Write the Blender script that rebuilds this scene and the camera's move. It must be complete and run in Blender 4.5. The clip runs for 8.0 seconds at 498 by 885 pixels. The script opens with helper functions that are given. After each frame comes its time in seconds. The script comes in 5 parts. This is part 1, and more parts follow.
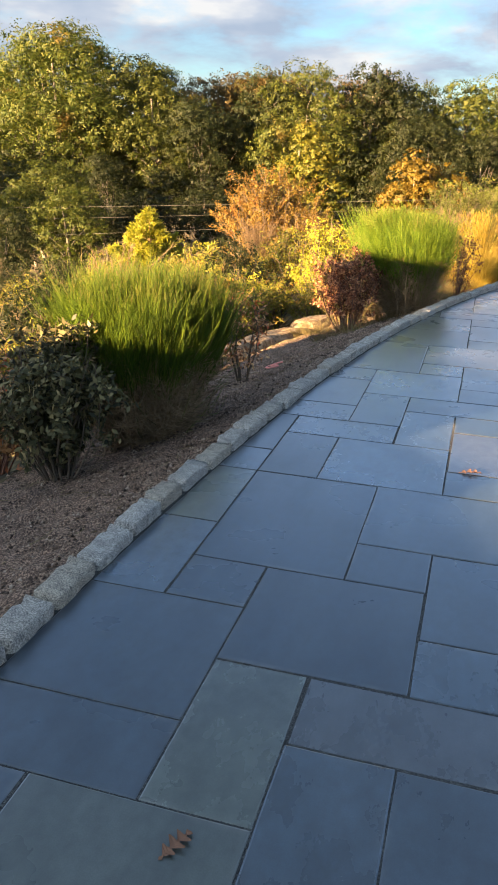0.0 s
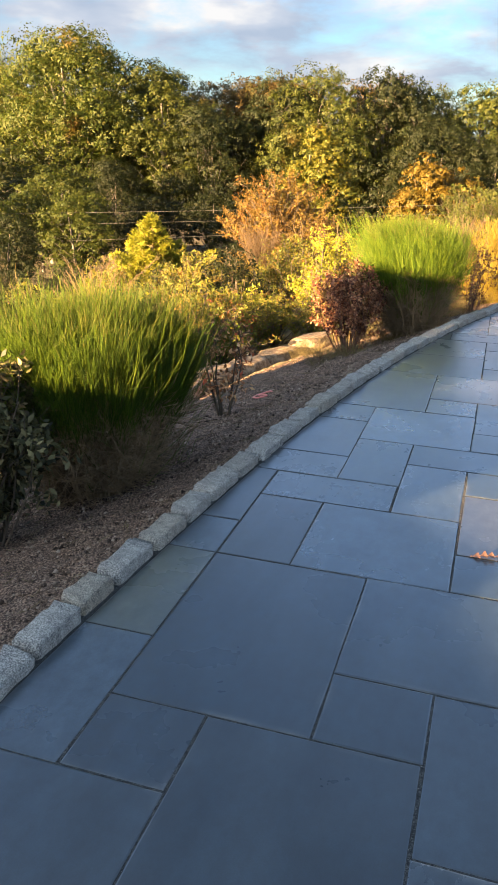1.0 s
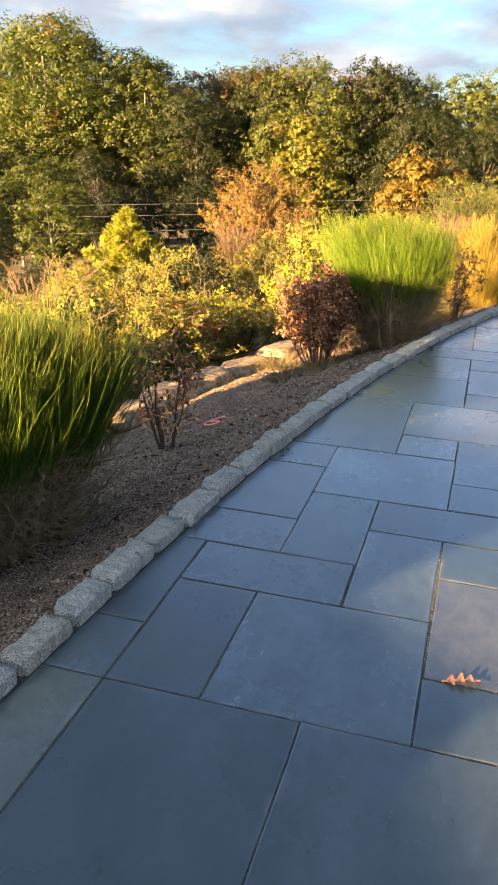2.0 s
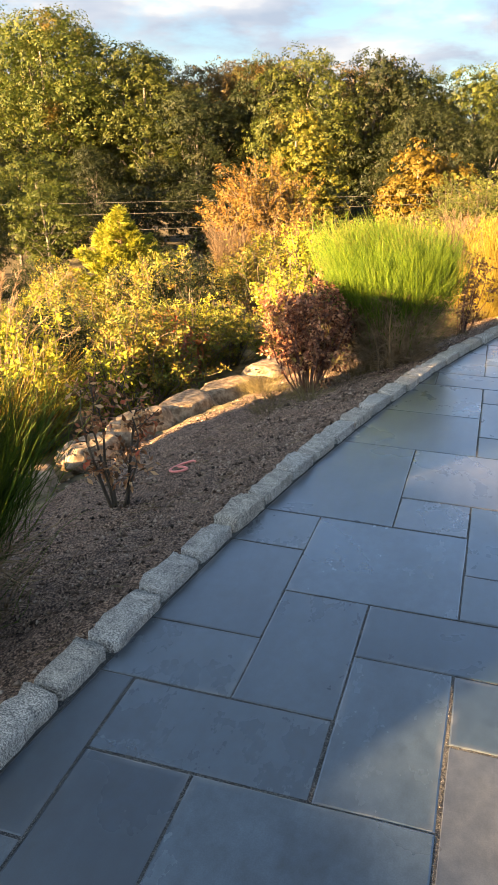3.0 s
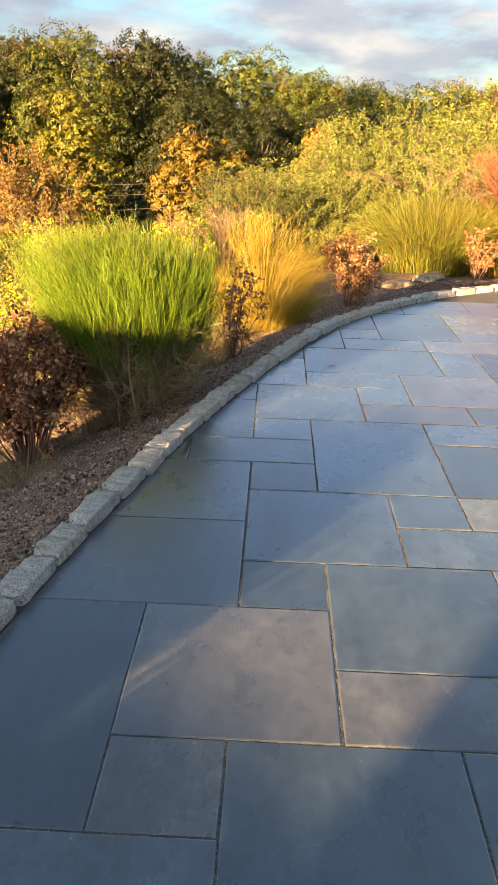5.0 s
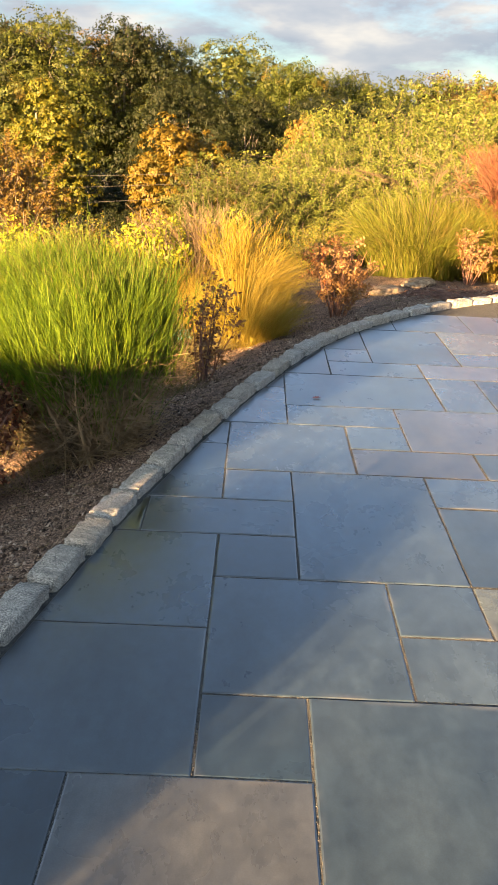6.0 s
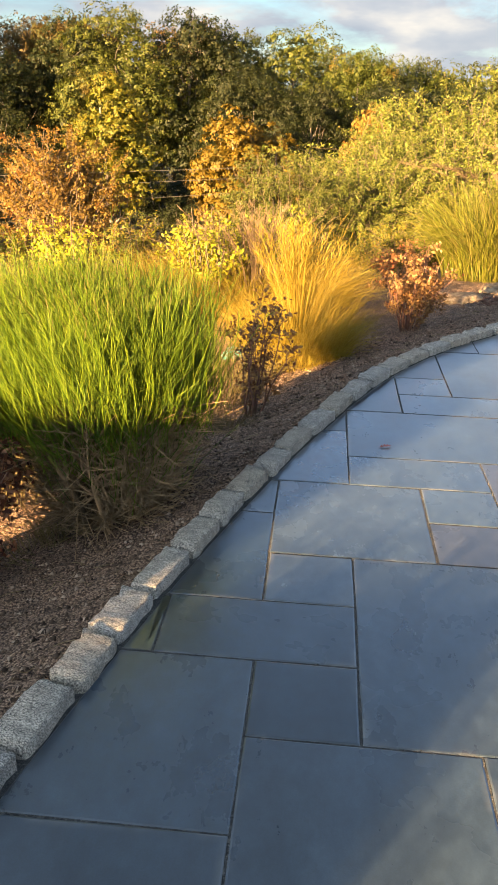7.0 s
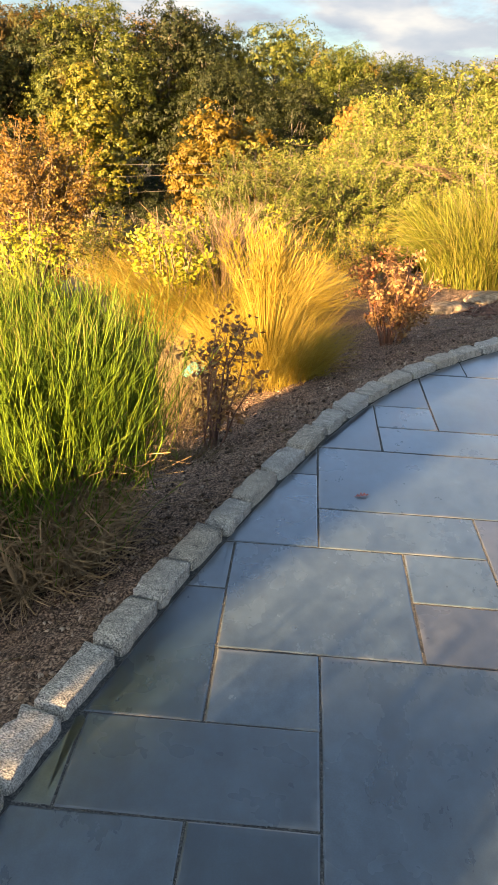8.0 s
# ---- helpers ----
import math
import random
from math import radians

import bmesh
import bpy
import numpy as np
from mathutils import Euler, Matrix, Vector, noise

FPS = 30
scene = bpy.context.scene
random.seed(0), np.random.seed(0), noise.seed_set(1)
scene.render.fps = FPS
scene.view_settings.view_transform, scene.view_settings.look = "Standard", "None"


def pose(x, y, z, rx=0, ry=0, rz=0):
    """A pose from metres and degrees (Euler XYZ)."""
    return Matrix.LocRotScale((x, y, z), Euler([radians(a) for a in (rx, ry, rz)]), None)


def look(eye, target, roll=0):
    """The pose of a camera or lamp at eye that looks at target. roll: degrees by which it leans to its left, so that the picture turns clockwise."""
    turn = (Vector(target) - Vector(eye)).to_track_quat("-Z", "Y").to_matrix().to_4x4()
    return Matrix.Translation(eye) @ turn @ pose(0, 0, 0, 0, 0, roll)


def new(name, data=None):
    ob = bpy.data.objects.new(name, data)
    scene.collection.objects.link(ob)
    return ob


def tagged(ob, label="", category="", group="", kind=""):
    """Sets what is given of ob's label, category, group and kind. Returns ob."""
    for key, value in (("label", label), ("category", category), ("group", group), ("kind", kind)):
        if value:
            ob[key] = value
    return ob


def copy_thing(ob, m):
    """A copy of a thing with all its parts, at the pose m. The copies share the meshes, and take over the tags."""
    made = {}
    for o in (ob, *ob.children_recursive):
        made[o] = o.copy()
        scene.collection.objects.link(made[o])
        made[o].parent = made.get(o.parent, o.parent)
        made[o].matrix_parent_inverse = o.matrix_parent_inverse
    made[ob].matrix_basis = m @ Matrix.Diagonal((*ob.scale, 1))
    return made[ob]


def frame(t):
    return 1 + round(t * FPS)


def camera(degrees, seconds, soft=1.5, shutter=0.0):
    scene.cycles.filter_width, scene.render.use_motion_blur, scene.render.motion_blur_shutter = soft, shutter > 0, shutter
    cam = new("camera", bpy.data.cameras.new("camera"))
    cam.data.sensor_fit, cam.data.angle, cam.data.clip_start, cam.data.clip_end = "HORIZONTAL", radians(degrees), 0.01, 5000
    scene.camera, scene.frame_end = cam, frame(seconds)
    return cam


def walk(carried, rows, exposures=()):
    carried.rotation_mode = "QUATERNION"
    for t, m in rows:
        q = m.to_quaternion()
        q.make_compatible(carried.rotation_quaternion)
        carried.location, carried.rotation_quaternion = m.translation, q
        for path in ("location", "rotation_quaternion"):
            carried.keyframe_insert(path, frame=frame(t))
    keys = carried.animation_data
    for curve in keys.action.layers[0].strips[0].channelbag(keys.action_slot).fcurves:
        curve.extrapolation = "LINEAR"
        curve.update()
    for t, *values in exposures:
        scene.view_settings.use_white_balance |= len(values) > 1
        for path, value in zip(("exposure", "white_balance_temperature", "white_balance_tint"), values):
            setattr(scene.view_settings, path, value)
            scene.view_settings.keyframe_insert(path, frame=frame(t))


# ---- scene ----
cam = camera(35.3, 8.0, soft=1.5)
PATH = [
    (0, (1.369, 0.456, 1.538), (0.845, 2.25, 0.825), 1.3),
    (0.5, (1.342, 0.902, 1.518), (0.788, 2.685, 0.8), 1.2),
    (1, (1.335, 1.343, 1.517), (0.779, 3.131, 0.814), 1.2),
    (1.5, (1.373, 1.8, 1.524), (0.822, 3.588, 0.817), 1.0),
    (1.7, (1.362, 1.967, 1.512), (0.835, 3.759, 0.798), 1.5),
    (3, (1.269, 3.133, 1.516), (0.728, 4.914, 0.785), 0.9),
    (3.5, (1.225, 3.54, 1.542), (0.818, 5.352, 0.799), 1.9),
    (4, (1.257, 3.998, 1.54), (0.894, 5.816, 0.788), 1.6),
    (4.5, (1.31, 4.405, 1.526), (1.168, 6.255, 0.779), 1.8),
    (5, (1.383, 4.805, 1.488), (1.334, 6.658, 0.737), 1.7),
    (5.2, (1.446, 4.966, 1.501), (1.409, 6.816, 0.741), 1.4),
    (6.3, (1.404, 5.813, 1.507), (1.409, 7.656, 0.73), 2.8),
    (6.5, (1.415, 6.004, 1.482), (1.315, 7.839, 0.693), 1.7),
    (7, (1.434, 6.371, 1.502), (1.276, 8.201, 0.711), 1.5),
    (7.5, (1.411, 6.713, 1.482), (1.275, 8.544, 0.688), 1.9),
    (8, (1.479, 6.978, 1.478), (1.375, 8.809, 0.679), 2.7),
]
walk(cam, [(t, look(eye, target, roll)) for t, eye, target, roll in PATH], [(0.0, 4.0, 6380, 10), (1.5, 4.09, 6480, 11), (3.0, 4.22, 6750, 11), (4.2, 4.08, 6900, 11), (6.5, 3.97, 7020, 11), (8.0, 4.10, 7000, 11)])

# ---- light and sky ----
SUN_AZ = (0.56, 0.83)          # the way the sunlight travels over the ground
SUN_EL = 10.0                  # degrees above the horizon
world = bpy.data.worlds.new("sky")
scene.world = world
world.use_nodes = True
wt = world.node_tree
wt.nodes.clear()


def node(tree, kind, **values):
    n = tree.nodes.new(kind)
    for key, value in values.items():
        n.inputs[key.replace("_", " ")].default_value = value
    return n


def ramp(tree, stops):
    n = tree.nodes.new("ShaderNodeValToRGB")
    e = n.color_ramp.elements
    while len(e) < len(stops):
        e.new(0.5)
    for k, (at, col) in enumerate(stops):
        e[k].position = at
        e[k].color = (*col, 1)
    return n


sky = wt.nodes.new("ShaderNodeTexSky")
sky.sky_type = "NISHITA"
sky.sun_disc = False
sky.sun_elevation = radians(SUN_EL)
sky.sun_rotation = math.atan2(-SUN_AZ[0], -SUN_AZ[1])
sky.air_density, sky.dust_density, sky.ozone_density = 1.0, 0.6, 1.6
coord = wt.nodes.new("ShaderNodeTexCoord")
squash = wt.nodes.new("ShaderNodeMapping")
squash.inputs["Scale"].default_value = (1.0, 1.0, 3.0)
squash.inputs["Location"].default_value = (0.35, 0.1, 0.0)
cloud = node(wt, "ShaderNodeTexNoise", Scale=5.2, Detail=8.0, Roughness=0.58, Distortion=0.2)
mask = ramp(wt, [(0.33, (0, 0, 0)), (0.50, (0.95, 0.95, 0.95))])
tone = node(wt, "ShaderNodeTexNoise", Scale=6.5, Detail=6.0)
cloudcol = ramp(wt, [(0.36, (1.95, 2.28, 2.85)), (0.5, (2.65, 2.85, 3.25)), (0.62, (4.1, 3.98, 3.85))])
mixsky = wt.nodes.new("ShaderNodeMix")
mixsky.data_type = "RGBA"
lift = wt.nodes.new("ShaderNodeMix")
lift.data_type = "RGBA"
lift.blend_type = "MULTIPLY"
lift.inputs["Factor"].default_value = 1.0
sep = wt.nodes.new("ShaderNodeSeparateXYZ")
high = ramp(wt, [(0.14, (0.74, 0.91, 1.12)), (0.34, (1.30, 1.62, 2.16)), (0.50, (1.20, 1.43, 1.76)), (0.66, (0.98, 1.12, 1.20)), (0.82, (1.10, 1.17, 1.12))])
wt.links.new(coord.outputs["Generated"], sep.inputs["Vector"])
wt.links.new(sep.outputs["Z"], high.inputs["Fac"])
wt.links.new(high.outputs["Color"], lift.inputs["B"])
thin = ramp(wt, [(0.16, (1, 1, 1)), (0.36, (0.3, 0.3, 0.3))])      # clouds crowd towards the horizon
wt.links.new(sep.outputs["Z"], thin.inputs["Fac"])
cover = wt.nodes.new("ShaderNodeMath")
cover.operation = "MULTIPLY"
wt.links.new(thin.outputs["Color"], cover.inputs[0])
bg = wt.nodes.new("ShaderNodeBackground")
bg.inputs["Strength"].default_value = 0.0114
wout = wt.nodes.new("ShaderNodeOutputWorld")
wt.links.new(coord.outputs["Generated"], squash.inputs["Vector"])
wt.links.new(squash.outputs["Vector"], cloud.inputs["Vector"])
wt.links.new(squash.outputs["Vector"], tone.inputs["Vector"])
wt.links.new(cloud.outputs["Fac"], mask.inputs["Fac"])
wt.links.new(tone.outputs["Fac"], cloudcol.inputs["Fac"])
wt.links.new(sky.outputs["Color"], lift.inputs["A"])
wt.links.new(mask.outputs["Color"], cover.inputs[1])
wt.links.new(cover.outputs["Value"], mixsky.inputs["Factor"])
wt.links.new(lift.outputs["Result"], mixsky.inputs["A"])
wt.links.new(cloudcol.outputs["Color"], mixsky.inputs["B"])
# the sky brightens towards the low sun
toward = wt.nodes.new("ShaderNodeVectorMath")
toward.operation = "DOT_PRODUCT"
toward.inputs[1].default_value = (-SUN_AZ[0], -SUN_AZ[1], 0.11)
glow = wt.nodes.new("ShaderNodeMapRange")
glow.inputs["From Min"].default_value = -0.25
glow.inputs["To Min"].default_value = 1.3
glow.inputs["To Max"].default_value = 3.4
lit = wt.nodes.new("ShaderNodeVectorMath")
lit.operation = "SCALE"
wt.links.new(coord.outputs["Generated"], toward.inputs[0])
wt.links.new(toward.outputs["Value"], glow.inputs["Value"])
wt.links.new(mixsky.outputs["Result"], lit.inputs[0])
wt.links.new(glow.outputs["Result"], lit.inputs["Scale"])
warm = ramp(wt, [(0.25, (1.0, 1.0, 1.0)), (0.9, (1.12, 1.0, 0.84))])
tint = wt.nodes.new("ShaderNodeMix")
tint.data_type = "RGBA"
tint.blend_type = "MULTIPLY"
tint.inputs["Factor"].default_value = 1.0
wt.links.new(toward.outputs["Value"], warm.inputs["Fac"])
wt.links.new(lit.outputs["Vector"], tint.inputs["A"])
wt.links.new(warm.outputs["Color"], tint.inputs["B"])
wt.links.new(tint.outputs["Result"], bg.inputs["Color"])
wt.links.new(bg.outputs["Background"], wout.inputs["Surface"])

sun = new("sun", bpy.data.lights.new("sun", "SUN"))
sun.data.energy = 5.0
sun.data.angle = radians(0.5)
sun.data.color = (1.0, 0.63, 0.30)
ce = math.cos(radians(SUN_EL))
sun.matrix_world = look((0, 0, 30), (SUN_AZ[0] * ce, SUN_AZ[1] * ce, 30 - math.sin(radians(SUN_EL))))


# ---- materials ----
def material(name):
    m = bpy.data.materials.new(name)
    m.use_nodes = True
    return m, m.node_tree, m.node_tree.nodes["Principled BSDF"]


def mix(tree, fac, a, b, blend="MIX"):
    n = tree.nodes.new("ShaderNodeMix")
    n.data_type = "RGBA"
    n.blend_type = blend
    for key, v in (("Factor", fac), ("A", a), ("B", b)):
        if isinstance(v, bpy.types.NodeSocket):
            tree.links.new(v, n.inputs[key])
        else:
            n.inputs[key].default_value = v if key == "Factor" else (*v, 1)
    return n.outputs["Result"]


def noise_tex(tree, scale, detail=4.0, rough=0.5, stretch=(1, 1, 1), coords="Object", own=False):
    c = tree.nodes.new("ShaderNodeTexCoord")
    mp = tree.nodes.new("ShaderNodeMapping")
    mp.inputs["Scale"].default_value = stretch
    n = node(tree, "ShaderNodeTexNoise", Scale=scale, Detail=detail, Roughness=rough)
    tree.links.new(c.outputs[coords], mp.inputs["Vector"])
    if own:                      # each object takes its own stretch of the pattern
        info = tree.nodes.new("ShaderNodeObjectInfo")
        away = tree.nodes.new("ShaderNodeVectorMath")
        away.operation = "SCALE"
        away.inputs[0].default_value = (31.0, 57.0, 13.0)
        tree.links.new(info.outputs["Random"], away.inputs["Scale"])
        tree.links.new(away.outputs["Vector"], mp.inputs["Location"])
    tree.links.new(mp.outputs["Vector"], n.inputs["Vector"])
    return n.outputs["Fac"]


def shade(tree, fac, lo, hi, a=0.35, b=0.65):
    r = ramp(tree, [(a, lo), (b, hi)])
    tree.links.new(fac, r.inputs["Fac"])
    return r.outputs["Color"]


def bump(tree, bsdf, fac, strength, distance):
    n = node(tree, "ShaderNodeBump", Strength=strength, Distance=distance)
    tree.links.new(fac, n.inputs["Height"])
    if bsdf.inputs["Normal"].is_linked:
        tree.links.new(bsdf.inputs["Normal"].links[0].from_socket, n.inputs["Normal"])
    tree.links.new(n.outputs["Normal"], bsdf.inputs["Normal"])


def bluestone(name, lo, hi, stain):
    m, t, b = material(name)
    info = t.nodes.new("ShaderNodeObjectInfo")
    base = shade(t, info.outputs["Random"], lo, hi, 0.1, 0.9)
    big = noise_tex(t, 2.2, 5, 0.55, own=True)
    fine = noise_tex(t, 24, 7, 0.68, (1, 0.7, 1), own=True)
    grit = noise_tex(t, 240, 2, 0.5)
    col = mix(t, shade(t, big, (0, 0, 0), (0.55, 0.55, 0.55)), base, stain)
    mid = noise_tex(t, 6.5, 6, 0.64, (1, 0.55, 1), own=True)
    col = mix(t, 0.42, col, shade(t, mid, (0.16, 0.18, 0.20), (0.86, 0.84, 0.80), 0.32, 0.68), "OVERLAY")
    col = mix(t, 0.5, col, shade(t, fine, (0.22, 0.22, 0.22), (0.82, 0.82, 0.82), 0.3, 0.7), "OVERLAY")
    col = mix(t, 0.22, col, shade(t, grit, (0.25, 0.25, 0.25), (0.75, 0.75, 0.75)), "OVERLAY")
    # pale dust left along the joints of some slabs
    edge = t.nodes.new("ShaderNodeAttribute")
    edge.attribute_name = "rim"
    worn = t.nodes.new("ShaderNodeMath")
    worn.operation = "MULTIPLY"
    t.links.new(edge.outputs["Fac"], worn.inputs[0])
    t.links.new(shade(t, noise_tex(t, 3.4, 4, 0.6, own=True), (0, 0, 0), (0.42, 0.42, 0.42), 0.52, 0.70), worn.inputs[1])
    col = mix(t, worn.outputs["Value"], col, (0.17, 0.165, 0.15))
    t.links.new(col, b.inputs["Base Color"])
    t.links.new(shade(t, big, (0.25, 0.25, 0.25), (0.38, 0.38, 0.38)), b.inputs["Roughness"])
    b.inputs["Specular IOR Level"].default_value = 0.6
    b.inputs["Coat Weight"].default_value = 1.0
    b.inputs["Coat IOR"].default_value = 1.62
    sheen = mix(t, 0.6, shade(t, mid, (0.22, 0.22, 0.22), (0.40, 0.40, 0.40), 0.3, 0.7), shade(t, info.outputs["Random"], (0.42, 0.42, 0.42), (0.20, 0.20, 0.20), 0.0, 1.0))
    t.links.new(sheen, b.inputs["Coat Roughness"])
    # long cleft streaks, duller and glossier by turns
    streak = noise_tex(t, 7.0, 5, 0.62, (1, 0.16, 1), own=True)
    t.links.new(shade(t, streak, (0.86, 0.86, 0.86), (1, 1, 1), 0.34, 0.62), b.inputs["Coat Weight"])
    bump(t, b, fine, 0.10, 0.003)
    bump(t, b, grit, 0.05, 0.001)
    t.links.new(b.inputs["Normal"].links[0].from_socket, b.inputs["Coat Normal"])
    return m


STONE = [
    bluestone("bluestone_blue", (0.009, 0.020, 0.033), (0.039, 0.059, 0.080), (0.023, 0.035, 0.044)),
    bluestone("bluestone_green", (0.044, 0.054, 0.047), (0.070, 0.081, 0.064), (0.038, 0.046, 0.042)),
    bluestone("bluestone_plum", (0.036, 0.041, 0.047), (0.058, 0.062, 0.064), (0.030, 0.038, 0.050)),
    bluestone("bluestone_dark", (0.009, 0.020, 0.033), (0.013, 0.027, 0.042), (0.014, 0.027, 0.038)),
]


def speckled(name, dark, mid, light, scale, rough, relief, tint=None, stretch=(1, 1, 1)):
    m, t, b = material(name)
    info = t.nodes.new("ShaderNodeObjectInfo")
    a = noise_tex(t, scale, 3, 0.6, stretch, own=bool(tint))
    c = noise_tex(t, scale * 0.09, 6, 0.66, stretch, own=bool(tint))
    r = ramp(t, [(0.36, dark), (0.5, mid), (0.62, light)])
    t.links.new(a, r.inputs["Fac"])
    col = mix(t, 0.5, r.outputs["Color"], shade(t, c, (0.22, 0.22, 0.22), (0.82, 0.80, 0.75)), "OVERLAY")
    if tint:
        col = mix(t, shade(t, info.outputs["Random"], (0, 0, 0), (0.6, 0.6, 0.6), 0.2, 1.0), col, tint, "MULTIPLY")
    t.links.new(col, b.inputs["Base Color"])
    b.inputs["Roughness"].default_value = rough
    b.inputs["Specular IOR Level"].default_value = 0.3
    bump(t, b, a, 0.5, relief)
    bump(t, b, c, 0.5, relief * 4)
    return m


GRANITE = speckled("granite", (0.08, 0.077, 0.074), (0.34, 0.326, 0.298), (0.62, 0.59, 0.53), 175, 0.85, 0.030, (0.95, 0.82, 0.64), (0.6, 1, 1))
JOINT = speckled("joint_grit", (0.016, 0.017, 0.018), (0.035, 0.037, 0.038), (0.095, 0.094, 0.088), 230, 0.95, 0.004)
SOIL = speckled("bed_soil", (0.018, 0.011, 0.008), (0.115, 0.073, 0.050), (0.32, 0.22, 0.155), 110, 0.95, 0.022)
LITTER = speckled("meadow_litter", (0.035, 0.03, 0.015), (0.08, 0.065, 0.03), (0.15, 0.12, 0.06), 3.5, 0.95, 0.05)
GRAVEL = speckled("road_gravel", (0.06, 0.054, 0.048), (0.095, 0.086, 0.077), (0.14, 0.127, 0.115), 9.0, 0.95, 0.01)
BOULDER = speckled("boulder_stone", (0.13, 0.092, 0.056), (0.22, 0.16, 0.10), (0.32, 0.245, 0.16), 22, 0.9, 0.01)



def bark(name, dark, light):
    m, t, b = material(name)
    a = noise_tex(t, 9, 5, 0.6, (1, 1, 0.2))
    t.links.new(shade(t, a, dark, light), b.inputs["Base Color"])
    b.inputs["Roughness"].default_value = 0.9
    bump(t, b, a, 0.6, 0.02)
    return m


BARK = bark("grey_bark", (0.055, 0.048, 0.04), (0.16, 0.14, 0.115))
TWIG = bark("brown_twig", (0.14, 0.085, 0.048), (0.42, 0.28, 0.165))
DARK_TWIG = bark("dark_twig", (0.035, 0.026, 0.016), (0.11, 0.08, 0.05))
REDTWIG = bark("red_twig", (0.06, 0.028, 0.02), (0.17, 0.085, 0.055))
BROOM_TWIG = bark("broom_twig", (0.095, 0.064, 0.030), (0.32, 0.215, 0.11))


def foliage(name, cols, accent=None, patch=0.25, amount=0.5, glow=0.35, rough=0.6, vary=0.25, tone=0.29):
    """Leaf material: a ramp of leaf colours over the single leaves, patches of an accent colour, light through the leaf."""
    m, t, b = material(name)
    geo = t.nodes.new("ShaderNodeNewGeometry")
    info = t.nodes.new("ShaderNodeObjectInfo")
    r = ramp(t, [(k / max(1, len(cols) - 1), c) for k, c in enumerate(cols)])
    t.links.new(geo.outputs["Random Per Island"], r.inputs["Fac"])
    col = r.outputs["Color"]
    if accent:
        n = noise_tex(t, patch, 2, 0.5)
        lo = 0.5 + 0.16 * (1 - amount)
        col = mix(t, shade(t, n, (0, 0, 0), (1, 1, 1), lo, lo + 0.1), col, accent)
    hsv = t.nodes.new("ShaderNodeHueSaturation")
    v = t.nodes.new("ShaderNodeMapRange")
    v.inputs["To Min"].default_value = tone * (1 - vary)
    v.inputs["To Max"].default_value = tone * (1 + vary)
    t.links.new(info.outputs["Random"], v.inputs["Value"])
    t.links.new(v.outputs["Result"], hsv.inputs["Value"])
    t.links.new(col, hsv.inputs["Color"])
    t.links.new(hsv.outputs["Color"], b.inputs["Base Color"])
    b.inputs["Roughness"].default_value = rough
    b.inputs["Specular IOR Level"].default_value = 0.25
    tr = t.nodes.new("ShaderNodeBsdfTranslucent")
    t.links.new(hsv.outputs["Color"], tr.inputs["Color"])
    ms = t.nodes.new("ShaderNodeMixShader")
    ms.inputs["Fac"].default_value = glow
    out = t.nodes["Material Output"]
    t.links.new(b.outputs["BSDF"], ms.inputs[1])
    t.links.new(tr.outputs["BSDF"], ms.inputs[2])
    t.links.new(ms.outputs["Shader"], out.inputs["Surface"])
    return m


OAK_OLIVE = foliage("oak_leaf_olive", [(0.082, 0.125, 0.018), (0.165, 0.205, 0.03), (0.26, 0.278, 0.045)], (0.35, 0.235, 0.045), 0.22, 0.32, 0.5, tone=0.28)
# dark green leaf, lowered further to put the wood's shade into the colour
OAK_DARK_SHADE = foliage("oak_leaf_dark_shade", [(0.038, 0.07, 0.018), (0.08, 0.118, 0.028), (0.145, 0.165, 0.042)], (0.19, 0.165, 0.045), 0.25, 0.25, 0.5, tone=0.2)
OAK_YELLOW = foliage("oak_leaf_yellow", [(0.11, 0.18, 0.022), (0.20, 0.27, 0.034), (0.31, 0.33, 0.05)], (0.40, 0.25, 0.04), 0.25, 0.35, 0.5, tone=0.26)
OAK_RUST = foliage("oak_leaf_rust", [(0.17, 0.13, 0.036), (0.29, 0.20, 0.046), (0.38, 0.25, 0.065)], (0.2, 0.19, 0.04), 0.3, 0.5, 0.5)
GOLD_LEAF = foliage("gold_leaf", [(0.30, 0.20, 0.015), (0.45, 0.30, 0.02), (0.52, 0.36, 0.04)], (0.20, 0.20, 0.03), 0.7, 0.5)
POPLAR_LEAF = foliage("poplar_leaf", [(0.14, 0.19, 0.018), (0.29, 0.30, 0.022), (0.44, 0.37, 0.025)], (0.48, 0.28, 0.02), 0.45, 0.35, tone=0.24)
ORANGE_LEAF = foliage("orange_leaf", [(0.40, 0.22, 0.04), (0.54, 0.33, 0.055), (0.58, 0.42, 0.09)], (0.52, 0.22, 0.035), 1.2, 0.45, tone=0.23)
CEDAR_LEAF = foliage("cedar_leaf", [(0.22, 0.27, 0.016), (0.44, 0.45, 0.025), (0.58, 0.54, 0.05)], (0.20, 0.26, 0.03), 1.2, 0.4, tone=0.5)
OLIVE_LEAF = foliage("willow_leaf", [(0.18, 0.27, 0.03), (0.36, 0.44, 0.06), (0.56, 0.56, 0.14)], (0.40, 0.38, 0.05), 0.6, 0.3, tone=0.22)
WEED_LEAF = foliage("weed_leaf", [(0.14, 0.20, 0.022), (0.30, 0.33, 0.04), (0.58, 0.42, 0.06)], (0.50, 0.22, 0.045), 3.0, 0.62, tone=0.4)
RED_WEED = foliage("red_weed_leaf", [(0.30, 0.06, 0.03), (0.42, 0.11, 0.04), (0.38, 0.2, 0.05)], None, tone=0.5)
